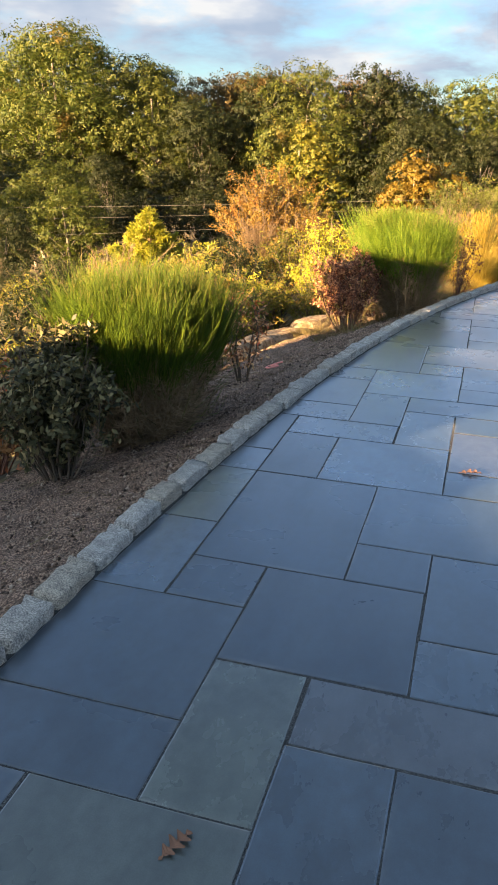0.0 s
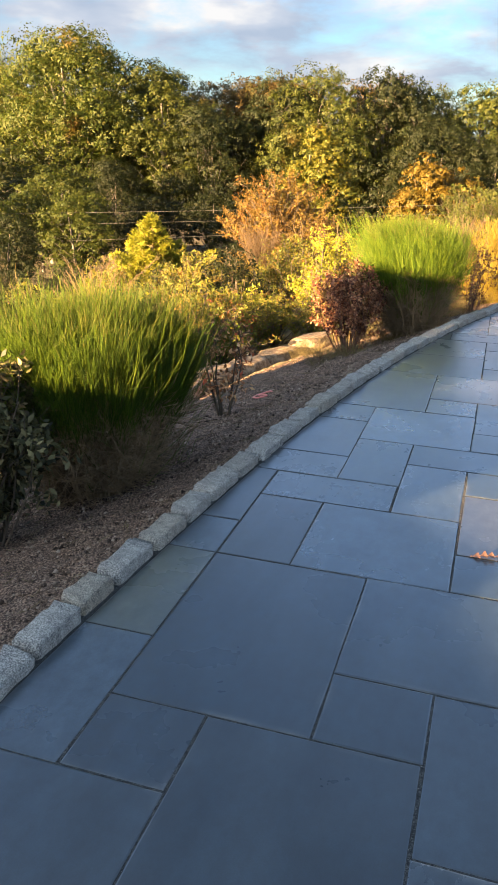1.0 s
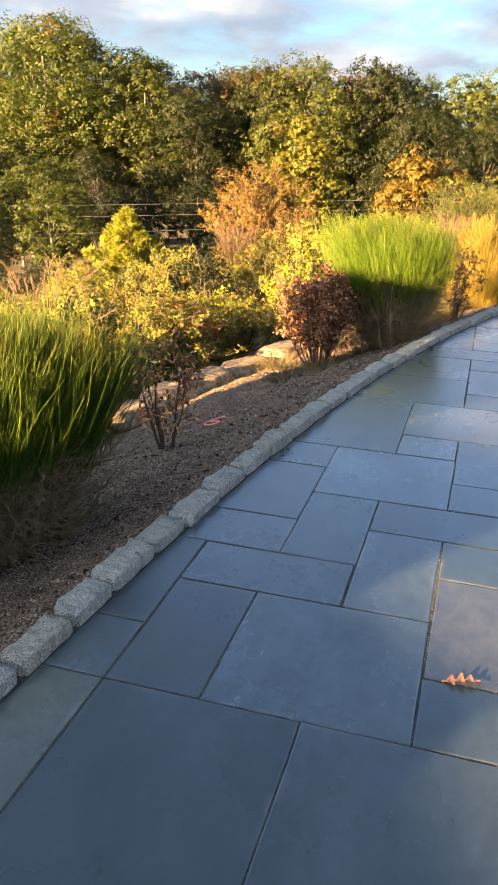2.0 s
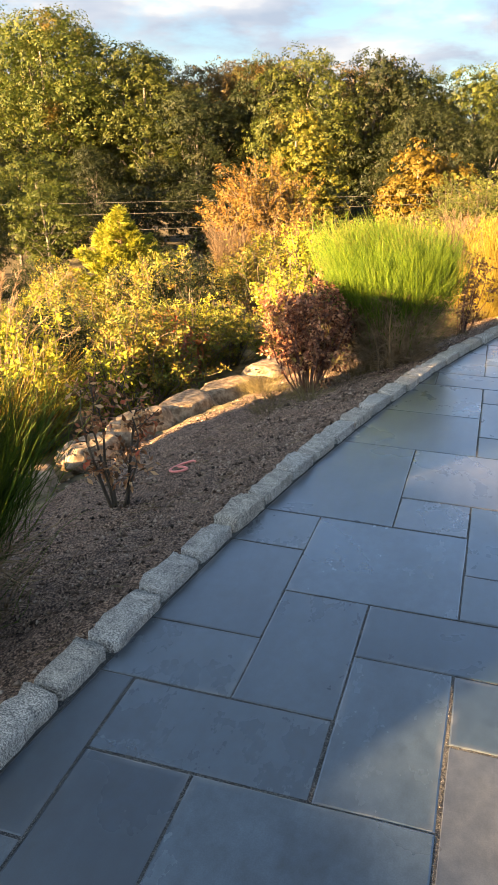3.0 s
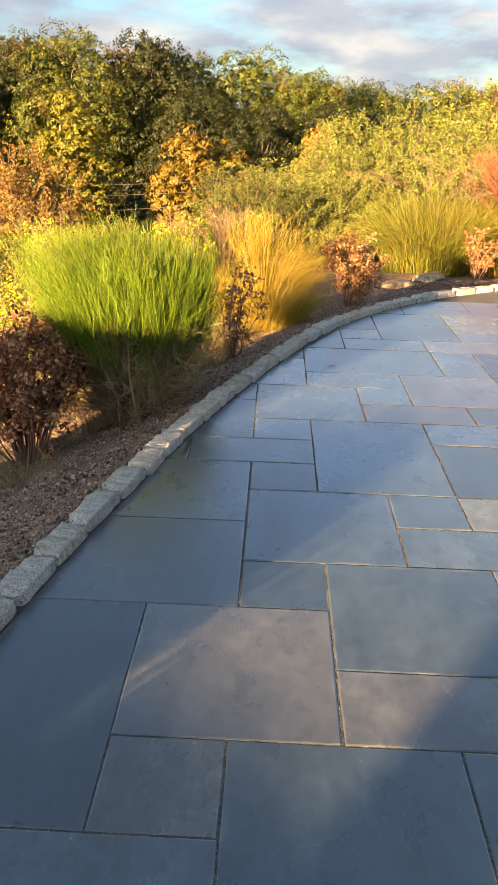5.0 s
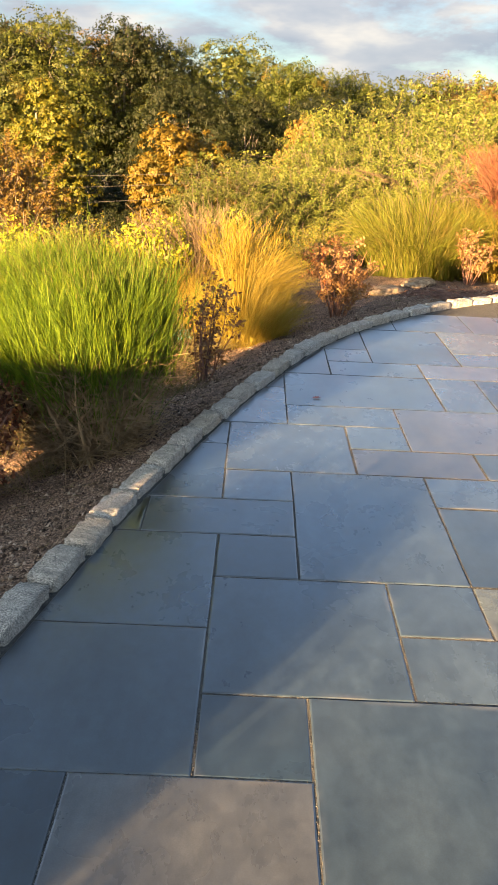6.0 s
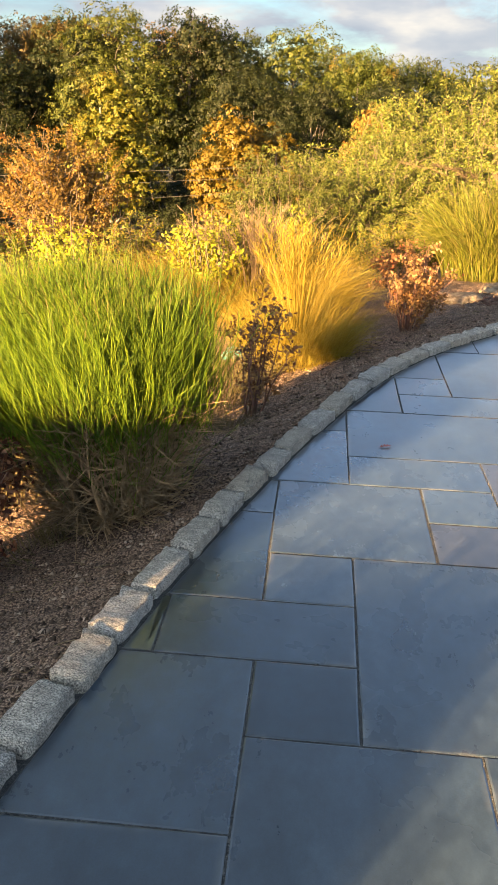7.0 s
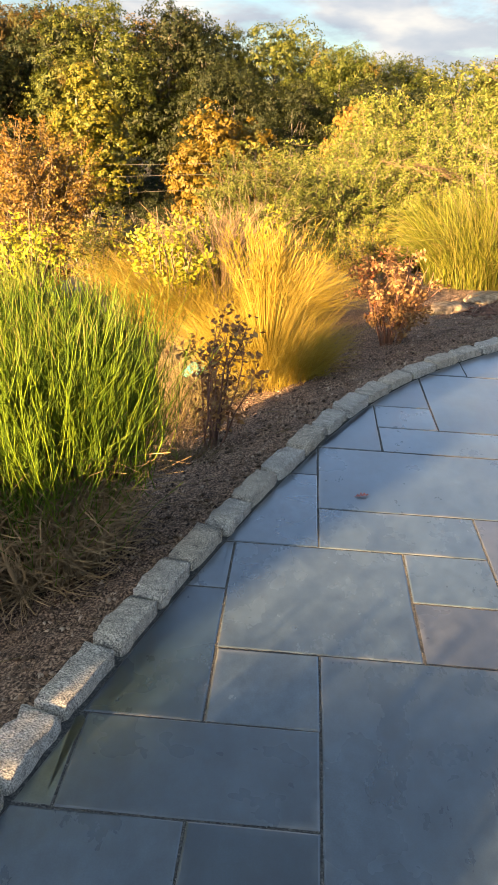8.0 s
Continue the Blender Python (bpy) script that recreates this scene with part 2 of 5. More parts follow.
DARK_LEAF = foliage("dark_shrub_leaf", [(0.012, 0.014, 0.006), (0.07, 0.068, 0.025), (0.24, 0.20, 0.09)], (0.17, 0.08, 0.04), 3.0, 0.35, 0.2, 0.6, tone=1.05)
BURGUNDY_LEAF = foliage("burgundy_leaf", [(0.045, 0.018, 0.012), (0.27, 0.10, 0.05), (0.66, 0.36, 0.19)], (0.36, 0.26, 0.06), 6.0, 0.45, 0.4, 0.5, tone=1.0)
CRAPE_LEAF = foliage("crape_leaf", [(0.06, 0.035, 0.016), (0.28, 0.12, 0.05), (0.52, 0.34, 0.17)], (0.40, 0.09, 0.045), 6.0, 0.5, 0.4, tone=1.15)
TWIG_LEAF = foliage("curled_brown_leaf", [(0.09, 0.042, 0.018), (0.22, 0.115, 0.048), (0.31, 0.20, 0.075)], None, glow=0.35, tone=1.0)
RUSSET_LEAF = foliage("russet_leaf", [(0.16, 0.085, 0.035), (0.30, 0.16, 0.06), (0.36, 0.24, 0.10)], (0.42, 0.13, 0.05), 5.0, 0.4, 0.3, tone=0.55)
BROOM_TIP = foliage("broom_tip", [(0.20, 0.25, 0.03), (0.36, 0.38, 0.06), (0.46, 0.40, 0.13)], None, glow=0.3, tone=0.36)
BROOM_GREEN = foliage("broom_green", [(0.07, 0.15, 0.011), (0.18, 0.31, 0.018), (0.31, 0.44, 0.03)], (0.30, 0.35, 0.05), 3.0, 0.3, 0.4, 0.5, tone=0.42)
STRAW = foliage("straw_blade", [(0.44, 0.30, 0.03), (0.60, 0.44, 0.05), (0.70, 0.56, 0.12)], (0.50, 0.44, 0.05), 3.0, 0.3, 0.5, tone=0.34)
REED = foliage("reed_blade", [(0.26, 0.36, 0.03), (0.46, 0.48, 0.05), (0.62, 0.54, 0.13)], (0.56, 0.42, 0.12), 2.0, 0.3, 0.5, tone=0.21)
PLUME = foliage("seed_plume", [(0.36, 0.24, 0.13), (0.48, 0.33, 0.19), (0.56, 0.42, 0.26)], None, glow=0.4)
RED_PLUME = foliage("red_seed_plume", [(0.38, 0.12, 0.07), (0.48, 0.18, 0.10), (0.5, 0.27, 0.15)], None, glow=0.4)
DRY_GRASS = foliage("dry_grass_blade", [(0.20, 0.16, 0.06), (0.33, 0.26, 0.10), (0.42, 0.34, 0.15)], (0.20, 0.21, 0.06), 4.0, 0.4, tone=0.4)


def plain(name, col, rough=0.6, metal=0.0):
    m, t, b = material(name)
    n = noise_tex(t, 30, 4)
    t.links.new(mix(t, 0.3, col, shade(t, n, tuple(c * 0.6 for c in col), tuple(min(1, c * 1.3) for c in col))), b.inputs["Base Color"])
    b.inputs["Roughness"].default_value = rough
    b.inputs["Metallic"].default_value = metal
    return m


TEAL = plain("teal_plastic", (0.03, 0.42, 0.36), 0.4)
PINK = plain("faded_red_rubber", (0.60, 0.20, 0.17), 0.6)
CABLE = plain("cable_sheath", (0.035, 0.033, 0.03), 0.6)
DRY_LEAF = foliage("fallen_oak_leaf", [(0.24, 0.11, 0.06), (0.33, 0.17, 0.10), (0.38, 0.22, 0.14)], None, glow=0.15, tone=0.9)
RED_LEAF = foliage("fallen_red_leaf", [(0.45, 0.10, 0.08), (0.5, 0.16, 0.12), (0.5, 0.2, 0.15)], None, glow=0.15, tone=0.9)
PEBBLE = foliage("soil_clod", [(0.024, 0.016, 0.011), (0.09, 0.060, 0.042), (0.19, 0.13, 0.09), (0.42, 0.33, 0.25)], None, glow=0.0, rough=0.95, tone=1.0)
GRAIN = foliage("joint_grain", [(0.016, 0.016, 0.017), (0.04, 0.041, 0.041), (0.075, 0.075, 0.07), (0.20, 0.195, 0.18)], None, glow=0.0, rough=0.9, tone=1.0)
# face of the unseen wall added to cast shade
WALL = plain("shade_wall_face", (0.42, 0.40, 0.37), 0.8)


# ---- mesh helpers ----


def mesh_np(name, verts, faces, mats):
    """A mesh from arrays: verts (n, 3), faces (m, k) of one size; mats: a material, or several."""
    me = bpy.data.meshes.new(name)
    verts = np.asarray(verts, dtype=np.float32)
    faces = np.asarray(faces, dtype=np.int32)
    m, k = faces.shape
    me.vertices.add(len(verts))
    me.vertices.foreach_set("co", verts.ravel())
    me.loops.add(m * k)
    me.loops.foreach_set("vertex_index", faces.ravel())
    me.polygons.add(m)
    me.polygons.foreach_set("loop_start", np.arange(0, m * k, k, dtype=np.int32))
    me.polygons.foreach_set("loop_total", np.full(m, k, dtype=np.int32))
    for mat in (mats if isinstance(mats, (list, tuple)) else [mats]):
        me.materials.append(mat)
    me.update(calc_edges=True)
    return me


def smooth(me):
    me.polygons.foreach_set("use_smooth", np.ones(len(me.polygons), dtype=bool))
    return me


def part(name, me, parent, label=""):
    ob = new(name, me)
    ob.parent = parent
    return tagged(ob, label)


def thing(name, at, label, category, group="", turn=0.0, size=1.0):
    ob = new(name)
    ob.matrix_world = pose(*at, 0, 0, turn) @ Matrix.Diagonal((size, size, size, 1))
    ob.empty_display_size = 0.1
    return tagged(ob, label, category, group)


def unit(v):
    return v / np.maximum(np.linalg.norm(v, axis=-1, keepdims=True), 1e-9)


def tubes(paths, radii, sides):
    """Tapered tubes along paths (m, n, 3) with radii (m, n): verts and quads."""
    m, n, _ = paths.shape
    way = unit(np.gradient(paths, axis=1))
    ref = np.where(np.abs(way[:, :1, 2:3]) > 0.8, np.array([1.0, 0, 0]), np.array([0, 0, 1.0]))
    a = unit(np.cross(way, np.broadcast_to(ref, way.shape)))
    b = np.cross(way, a)
    ang = np.arange(sides) * 2 * np.pi / sides
    ring = a[:, :, None] * np.cos(ang)[None, None, :, None] + b[:, :, None] * np.sin(ang)[None, None, :, None]
    v = paths[:, :, None] + ring * radii[:, :, None, None]
    idx = np.arange(m * n * sides).reshape(m, n, sides)
    nxt = np.roll(idx, -1, axis=2)
    f = np.stack([idx[:, :-1], nxt[:, :-1], nxt[:, 1:], idx[:, 1:]], axis=-1)
    return v.reshape(-1, 3), f.reshape(-1, 4)


def ribbons(paths, widths, sideways):
    """Flat blades along paths (m, n, 3), widths (m, n), with the side vector of each (m, 3)."""
    m, n, _ = paths.shape
    s = unit(sideways)[:, None] * widths[:, :, None] / 2
    v = np.stack([paths - s, paths + s], axis=2)
    idx = np.arange(m * n * 2).reshape(m, n, 2)
    f = np.stack([idx[:, :-1, 0], idx[:, :-1, 1], idx[:, 1:, 1], idx[:, 1:, 0]], axis=-1)
    return v.reshape(-1, 3), f.reshape(-1, 4)


def leaves(at, normal, size, slim, r, droop=0.0, sides=4):
    """A kite-shaped (or three-cornered) leaf at each place, facing along normal: verts and faces."""
    m = len(at)
    normal = unit(normal)
    axis = r.normal(size=(m, 3))
    axis[:, 2] -= droop
    axis = unit(axis - normal * (axis * normal).sum(1, keepdims=True))
    side = np.cross(normal, axis)
    s = (size * r.uniform(0.65, 1.25, m))[:, None]
    w = s * slim
    if sides == 3:
        v = np.stack([at - axis * s * 0.5 - side * w * 0.4, at - axis * s * 0.3 + side * w * 0.6, at + axis * s * 0.6], axis=1)
        return v.reshape(-1, 3), np.arange(m * 3).reshape(m, 3)
    v = np.stack([at - axis * s * 0.5, at + side * w * 0.5 + axis * s * 0.05, at + axis * s * 0.5 + normal * s * 0.08, at - side * w * 0.5 + axis * s * 0.05], axis=1)
    return v.reshape(-1, 3), np.arange(m * 4).reshape(m, 4)


def join(*pieces):
    vs, fs, n = [], [], 0
    for v, f in pieces:
        vs.append(v)
        fs.append(f + n)
        n += len(v)
    return np.concatenate(vs), np.concatenate(fs)


def bend(start, end, n, r, wobble, sag=0.0):
    """Curved paths from start to end (m, 3), n points each."""
    m = len(start)
    t = np.linspace(0, 1, n)[None, :, None]
    p = start[:, None] * (1 - t) + end[:, None] * t
    off = r.normal(size=(m, 1, 3)) * wobble
    p = p + off * np.sin(t * np.pi)
    p[:, :, 2] += sag * np.sin(t[:, :, 0] * np.pi)
    return p


# ---- the lie of the land ----
HEAD = [(-9, 1.0), (0, 2.2), (2.8, 6.8), (5, 12.0), (7, 17.5), (8.6, 23.5), (9.6, 36), (10.8, 50), (12.3, 66), (14.5, 88), (17, 104), (24, 125)]
KERB_W, KERB_H = 0.106, 0.05


def kerb_line(step=0.05):
    """The inner foot of the kerb as s, x, y and heading."""
    ss, aa = np.array([p[0] for p in HEAD]), np.radians([p[1] for p in HEAD])
    s = np.arange(-9, 24, step)
    a = np.interp(s, ss, aa)
    x = np.concatenate([[0], np.cumsum(np.sin((a[1:] + a[:-1]) / 2) * step)])
    y = np.concatenate([[0], np.cumsum(np.cos((a[1:] + a[:-1]) / 2) * step)])
    k = np.abs(s).argmin()
    return s, x - x[k] + 0.07, y - y[k] + 2.24, a


KS, KX, KY, KA = kerb_line()
NEAR = [(-50, -0.07), (0.1, -0.07), (0.14, -0.02), (0.4, -0.12), (1.0, -0.36), (1.6, -0.5), (1.9, -0.64), (2.6, -1.0), (5, -1.35), (9, -1.8), (16, -2.6), (30, -4.6), (50, -6.5), (70, -7.2), (900, -9)]
FAR = [(-50, -0.07), (0.1, -0.07), (0.14, -0.02), (0.4, -0.10), (1.3, -0.30), (4, -0.52), (6, -0.8), (9, -1.6), (13, -2.8), (16, -3.3), (30, -5.0), (50, -6.5), (70, -7.2), (900, -9)]


def outside(x, y):
    """Distance outside the kerb's inner foot (minus: on the patio), and where along it."""
    x, y = np.atleast_1d(x).astype(float), np.atleast_1d(y).astype(float)
    d, k = np.full(x.shape, 1e9), np.zeros(x.shape, int)
    for i in range(0, len(KS), 2):
        q = (x - KX[i]) ** 2 + (y - KY[i]) ** 2
        near = q < d
        d[near], k[near] = q[near], i
    side = np.sin(KA[k]) * (y - KY[k]) - np.cos(KA[k]) * (x - KX[k])
    return np.sqrt(d) * np.sign(side), KS[k]


def height(x, y, rough=True):
    d, s = outside(x, y)
    w = np.clip((s - 8.0) / 3.0, 0, 1)
    w = w * w * (3 - 2 * w)
    z = np.interp(d, *zip(*NEAR)) * (1 - w) + np.interp(d, *zip(*FAR)) * w
    if rough:
        x, y = np.atleast_1d(x), np.atleast_1d(y)
        bumps = 0.012 * np.sin(x * 11 + 2.1 * np.sin(y * 5)) * np.sin(y * 9 + 1.7 * np.sin(x * 7)) + 0.03 * np.sin(x * 2.3 + y) * np.sin(y * 1.7 - x)
        z = z + bumps * np.clip((d - 0.16) / 0.4, 0, 1)
    return z


def ground_at(x, y):
    return float(height(x, y)[0])


def spread(lo, hi, a, b, fine, coarse):
    """Grid lines: fine steps from a to b, growing steps out to lo and hi."""
    mid = list(np.arange(a, b, fine))
    left, p, st = [], a, fine
    while p > lo:
        st = min(st * 1.25, coarse)
        p -= st
        left.append(p)
    right, p, st = [], mid[-1], fine
    while p < hi:
        st = min(st * 1.25, coarse)
        p += st
        right.append(p)
    return np.array(left[::-1] + mid + right)


gx, gy = spread(-700, 700, -2.6, 5.2, 0.055, 60), spread(-700, 900, 1.5, 15.5, 0.055, 60)
GX, GY = np.meshgrid(gx, gy)
gz = height(GX.ravel(), GY.ravel())
gd, gs = outside(GX.ravel(), GY.ravel())
jit = np.random.default_rng(3).normal(size=gz.shape) * 0.009 * (gd > 0.15) * (gd < 3)
gi = np.arange(len(gx) * len(gy)).reshape(len(gy), len(gx))
gf = np.stack([gi[:-1, :-1], gi[:-1, 1:], gi[1:, 1:], gi[1:, :-1]], axis=-1).reshape(-1, 4)
gme = mesh_np("ground", np.stack([GX.ravel(), GY.ravel(), gz + jit], axis=1), gf, [SOIL, LITTER])
lim = 1.75 + 3.3 * np.clip((gs - 9) / 4, 0, 1) + 0.25 * np.sin(GX.ravel() * 3 + GY.ravel() * 2.2)
gme.polygons.foreach_set("material_index", (gd > lim)[gf].all(axis=1).astype(np.int32))
smooth(gme)
ground = tagged(new("ground", gme), "brown gravelly soil bed falling away to rough meadow", "ground", kind="structure")

# ---- patio ----
U, X0 = 0.305, 0.39
# slabs in whole feet on the patio's grid: left, right, near end, far end, stone
SLABS = """-3 0 4 6 0|0 2 4 6 1|2 3 4 7 0|3 5 4 7 0|-3 1 6 7 0|1 2 6 8 1|2 5 7 8 2|-3 1 7 9 0|-3 0 9 11 0|0 1 9 10 0|1 3 8 10 0
3 5 8 9 0|3 5 9 11 0|2 3 10 11 3|2 4 11 13 0|0 2 10 13 3|-3 0 11 13 1|-3 0 13 14 0|-3 0 14 16 0|0 1 13 15 0|1 3 13 15 0
3 5 13 14 0|3 5 14 16 2|3 5 16 17 0|0 2 15 16 0|2 3 15 17 0|-3 1 16 17 0|-3 1 17 19 0|-3 1 19 20 0|1 2 16 18 0|2 5 17 18 3|1 3 18 20 0
3 4 18 19 0|4 6 18 19 0|3 5 19 21 0|5 7 19 21 0|2 3 20 21 2|-3 2 20 23 3|2 4 21 23 2|4 6 21 22 2|4 6 22 24 0|-3 3 23 25 0|3 4 23 24 0
3 5 24 26 0|5 7 24 25 0|5 6 25 26 0|-3 3 25 27 0|3 4 26 27 3|4 6 26 29 0|6 8 26 28 0|6 8 28 29 0|-3 2 27 28 1|2 4 27 28 0|-3 3 28 30 3|-3 3 30 31 0|3 4 28 29 0
3 5 29 31 0|5 7 29 30 2|5 6 30 31 0|6 8 30 32 2|4 6 31 32 0|-3 4 31 33 0|-3 4 33 34 0|4 7 32 34 0|5 7 34 35 0|-3 5 34 36 0|5 6 35 36 0|6 8 35 38 0|-3 6 36 38 0"""


def clip_to_kerb(poly, gap=0.006):
    """The part of a convex outline that lies on the patio's side of the kerb."""
    for i in range(0, len(KS), 6):
        px, py, a = KX[i], KY[i], KA[i]
        nx, ny = math.cos(a), -math.sin(a)
        out = []
        for (ax, ay), (bx, by) in zip(poly, poly[1:] + poly[:1]):
            da, db = (ax - px) * nx + (ay - py) * ny - gap, (bx - px) * nx + (by - py) * ny - gap
            if da >= 0:
                out.append((ax, ay))
            if da * db < 0:
                f = da / (da - db)
                out.append((ax + f * (bx - ax), ay + f * (by - ay)))
        poly = out
        if len(poly) < 3:
            return []
    clean = [p for p, q in zip(poly, poly[1:] + poly[:1]) if math.dist(p, q) > 0.004]
    return clean if len(clean) > 2 else []


def slab_mesh(poly, top, tilt):
    """A stone slab with a worn arris, from its outline."""
    n = len(poly)
    cx, cy = sum(p[0] for p in poly) / n, sum(p[1] for p in poly) / n
    bm = bmesh.new()
    rings = []
    rim = bm.verts.layers.float.new("rim")
    for inset, z in ((0.0, -0.045), (0.0, -0.005), (0.0015, -0.0016), (0.006, 0.0), (0.024, 0.0)):
        ring = []
        for k, (x, y) in enumerate(poly):
            (px, py), (qx, qy) = poly[k - 1], poly[(k + 1) % n]
            e1, e2 = Vector((x - px, y - py)).normalized(), Vector((qx - x, qy - y)).normalized()
            inward = Vector((-e1.y - e2.y, e1.x + e2.x))
            inward = inward / max(0.4, inward.length_squared / 2)
            ix, iy = x + inward.x * inset, y + inward.y * inset
            v = bm.verts.new((ix - cx, iy - cy, z + tilt[0] * (ix - cx) + tilt[1] * (iy - cy)))
            v[rim] = 0.0 if inset > 0.02 else 1.0
            ring.append(v)
        rings.append(ring)
    for a, b in zip(rings, rings[1:]):
        for k in range(n):
            bm.faces.new((a[k], a[(k + 1) % n], b[(k + 1) % n], b[k]))
    bm.faces.new(rings[-1])
    bm.faces.new(rings[0][::-1])
    me = bpy.data.meshes.new("slab")
    bm.to_mesh(me)
    bm.free()
    return me, (cx, cy, top)


def lay_patio():
    r = random.Random(5)
    taken, laid = set(), []
    for line in SLABS.replace("\n", "|").split("|"):
        i0, i1, j0, j1, kind = (int(q) for q in line.split())
        laid.append((i0, i1, j0, j1, kind))
        taken |= {(i, j) for i in range(i0, i1) for j in range(j0, j1)}
    for j in range(-10, 40):
        for i in range(-3, 17):
            if (i, j) in taken:
                continue
            for w, d in r.sample([(1, 2), (2, 1), (2, 2), (2, 3), (3, 2), (2, 2)], 6) + [(1, 1)]:
                cells = {(a, b) for a in range(i, i + w) for b in range(j, j + d)}
                if not cells & taken and max(a for a, _ in cells) < 17 and max(b for _, b in cells) < 40:
                    taken |= cells
                    laid.append((i, i + w, j, j + d, r.choice([0, 0, 0, 1, 2])))
                    break
    base = tagged(new("patio"), "blue-grey bluestone slab patio laid in random rectangles", "patio", kind="structure")
    g = 0.0031
    for i0, i1, j0, j1, kind in laid:
        w = lambda: r.uniform(0.3, 1.0) * g
        x0, x1, y0, y1 = X0 + i0 * U + w(), X0 + i1 * U - w(), j0 * U + w() * 0.7, j1 * U - w() * 0.7
        e = lambda: r.uniform(-0.0016, 0.0016)
        corner = [(x0 + e(), y0 + e()), (x1 + e(), y0 + e()), (x1 + e(), y1 + e()), (x0 + e(), y1 + e())]
        outline = []
        for (ax, ay), (bx, by) in zip(corner, corner[1:] + corner[:1]):
            n = max(1, round(math.dist((ax, ay), (bx, by)) / 0.14))
            lx, ly = (by - ay) / math.dist((ax, ay), (bx, by)), (ax - bx) / math.dist((ax, ay), (bx, by))
            for k in range(n):
                o = e() * 0.8 if k else 0.0
                outline.append((ax + (bx - ax) * k / n + lx * o, ay + (by - ay) * k / n + ly * o))
        poly = clip_to_kerb(outline)
        if not poly:
            continue
        me, at = slab_mesh(poly, r.uniform(-0.0012, 0.0012), (r.uniform(-0.0012, 0.0012), r.uniform(-0.0012, 0.0012)))
        me.materials.append(STONE[kind])
        ob = part("slab", me, base)
        ob.location = at
    # loose grains standing in the joints
    seams = []
    for i0, i1, j0, j1, kind in laid:
        if i0 < 9 and 3 < j1 < 34:
            seams += [(X0 + i0 * U, j0 * U, 0, (j1 - j0) * U), (X0 + i0 * U, j0 * U, (i1 - i0) * U, 0)]
    rg = np.random.default_rng(12)
    v = []
    for x, y, dx, dy in seams:
        m = int(300 * (dx + dy))
        t = rg.random(m)
        keep = rg.random(m) < 0.35 + 0.65 * (np.sin(t * 9 + x * 7) > -0.3)
        t = t[keep]
        wide = rg.normal(size=len(t)) * 0.0028
        at = np.stack([x + dx * t + (wide if dy else 0), y + dy * t + (wide if dx else 0), np.full(len(t), -0.0006)], 1)
        d, _ = outside(at[:, 0], at[:, 1]) if m else (np.zeros(0), 0)
        at = at[d < -0.01]
        q = rg.normal(size=(len(at), 4, 3))
        v.append(at[:, None] + unit(q) * (0.0012 + 0.0018 * rg.random((len(at), 1, 1)) ** 2) * np.array([1, 1, 0.8]))
    v = np.concatenate(v)
    tri = np.array([[0, 1, 2], [0, 3, 1], [1, 3, 2], [0, 2, 3]])
    grains = mesh_np("joint_gravel", v.reshape(-1, 3), (np.arange(len(v))[:, None, None] * 4 + tri[None]).reshape(-1, 3), GRAIN)
    tagged(part("joint_gravel", grains, base), kind="stuff")
    # grit that fills the joints
    outline = [(float(KX[i]) - 0.03, float(KY[i])) for i in range(0, len(KS), 5)] + [(X0 + 17 * U, 4.0), (X0 + 17 * U, -10 * U)]
    outline = [p for p in outline if p[1] > -10 * U and p[0] < X0 + 17 * U] 
    bm = bmesh.new()
    vs = [bm.verts.new((*p, -0.0016)) for p in outline + [(X0 + 17 * U, -10 * U), (KX[0], -10 * U)]]
    bm.faces.new(vs)
    bmesh.ops.remove_doubles(bm, verts=bm.verts, dist=0.001)
    bmesh.ops.triangulate(bm, faces=bm.faces)
    bmesh.ops.recalc_face_normals(bm, faces=bm.faces)
    me = bpy.data.meshes.new("joint_filling")
    bm.to_mesh(me)
    bm.free()
    me.materials.append(JOINT)
    part("joint_filling", me, base, "dark gritty joint sand")


def kerb_stone_mesh(seed):
    """A rough split granite block of unit length, with rounded worn edges."""
    r = np.random.default_rng(seed)
    nl, sec = 10, 16
    ang = np.linspace(0, 2 * np.pi, sec, endpoint=False) + np.pi / sec
    cy = np.sign(np.cos(ang)) * np.abs(np.cos(ang)) ** 0.12
    cz = np.sign(np.sin(ang)) * np.abs(np.sin(ang)) ** 0.12
    u = np.array([0, 0.015, 0.06, 0.16, 0.36, 0.64, 0.84, 0.94, 0.985, 1.0])
    fat = np.array([0.58, 0.86, 0.97, 1.0, 1.0, 1.0, 1.0, 0.97, 0.86, 0.58])
    v = np.zeros((nl, sec, 3))
    off = r.uniform(-1, 1, (nl, sec))
    off = (off + np.roll(off, 1, 1) + np.roll(off, -1, 1)) / 2.2
    for k in range(nl):
        sc = fat[k] + 0.0
        v[k, :, 0] = u[k] - 0.5 + 0.02 * off[k]
        v[k, :, 1] = cy * 0.5 * KERB_W * sc * (1 + 0.11 * off[k])
        v[k, :, 2] = cz * 0.09 * (1 - (1 - sc) * 0.8) * (1 + 0.12 * off[k])
    idx = np.arange(nl * sec).reshape(nl, sec)
    nx = np.roll(idx, -1, 1)
    f = np.stack([idx[:-1], nx[:-1], nx[1:], idx[1:]], -1).reshape(-1, 4)
    me = bpy.data.meshes.new("kerb_stone")
    caps = [tuple(idx[0][::-1]), tuple(idx[-1])]
    me.from_pydata(v.reshape(-1, 3).tolist(), [], [tuple(q) for q in f.tolist()] + [tuple(int(a) for a in c) for c in caps])
    me.materials.append(GRANITE)
    return smooth(me)


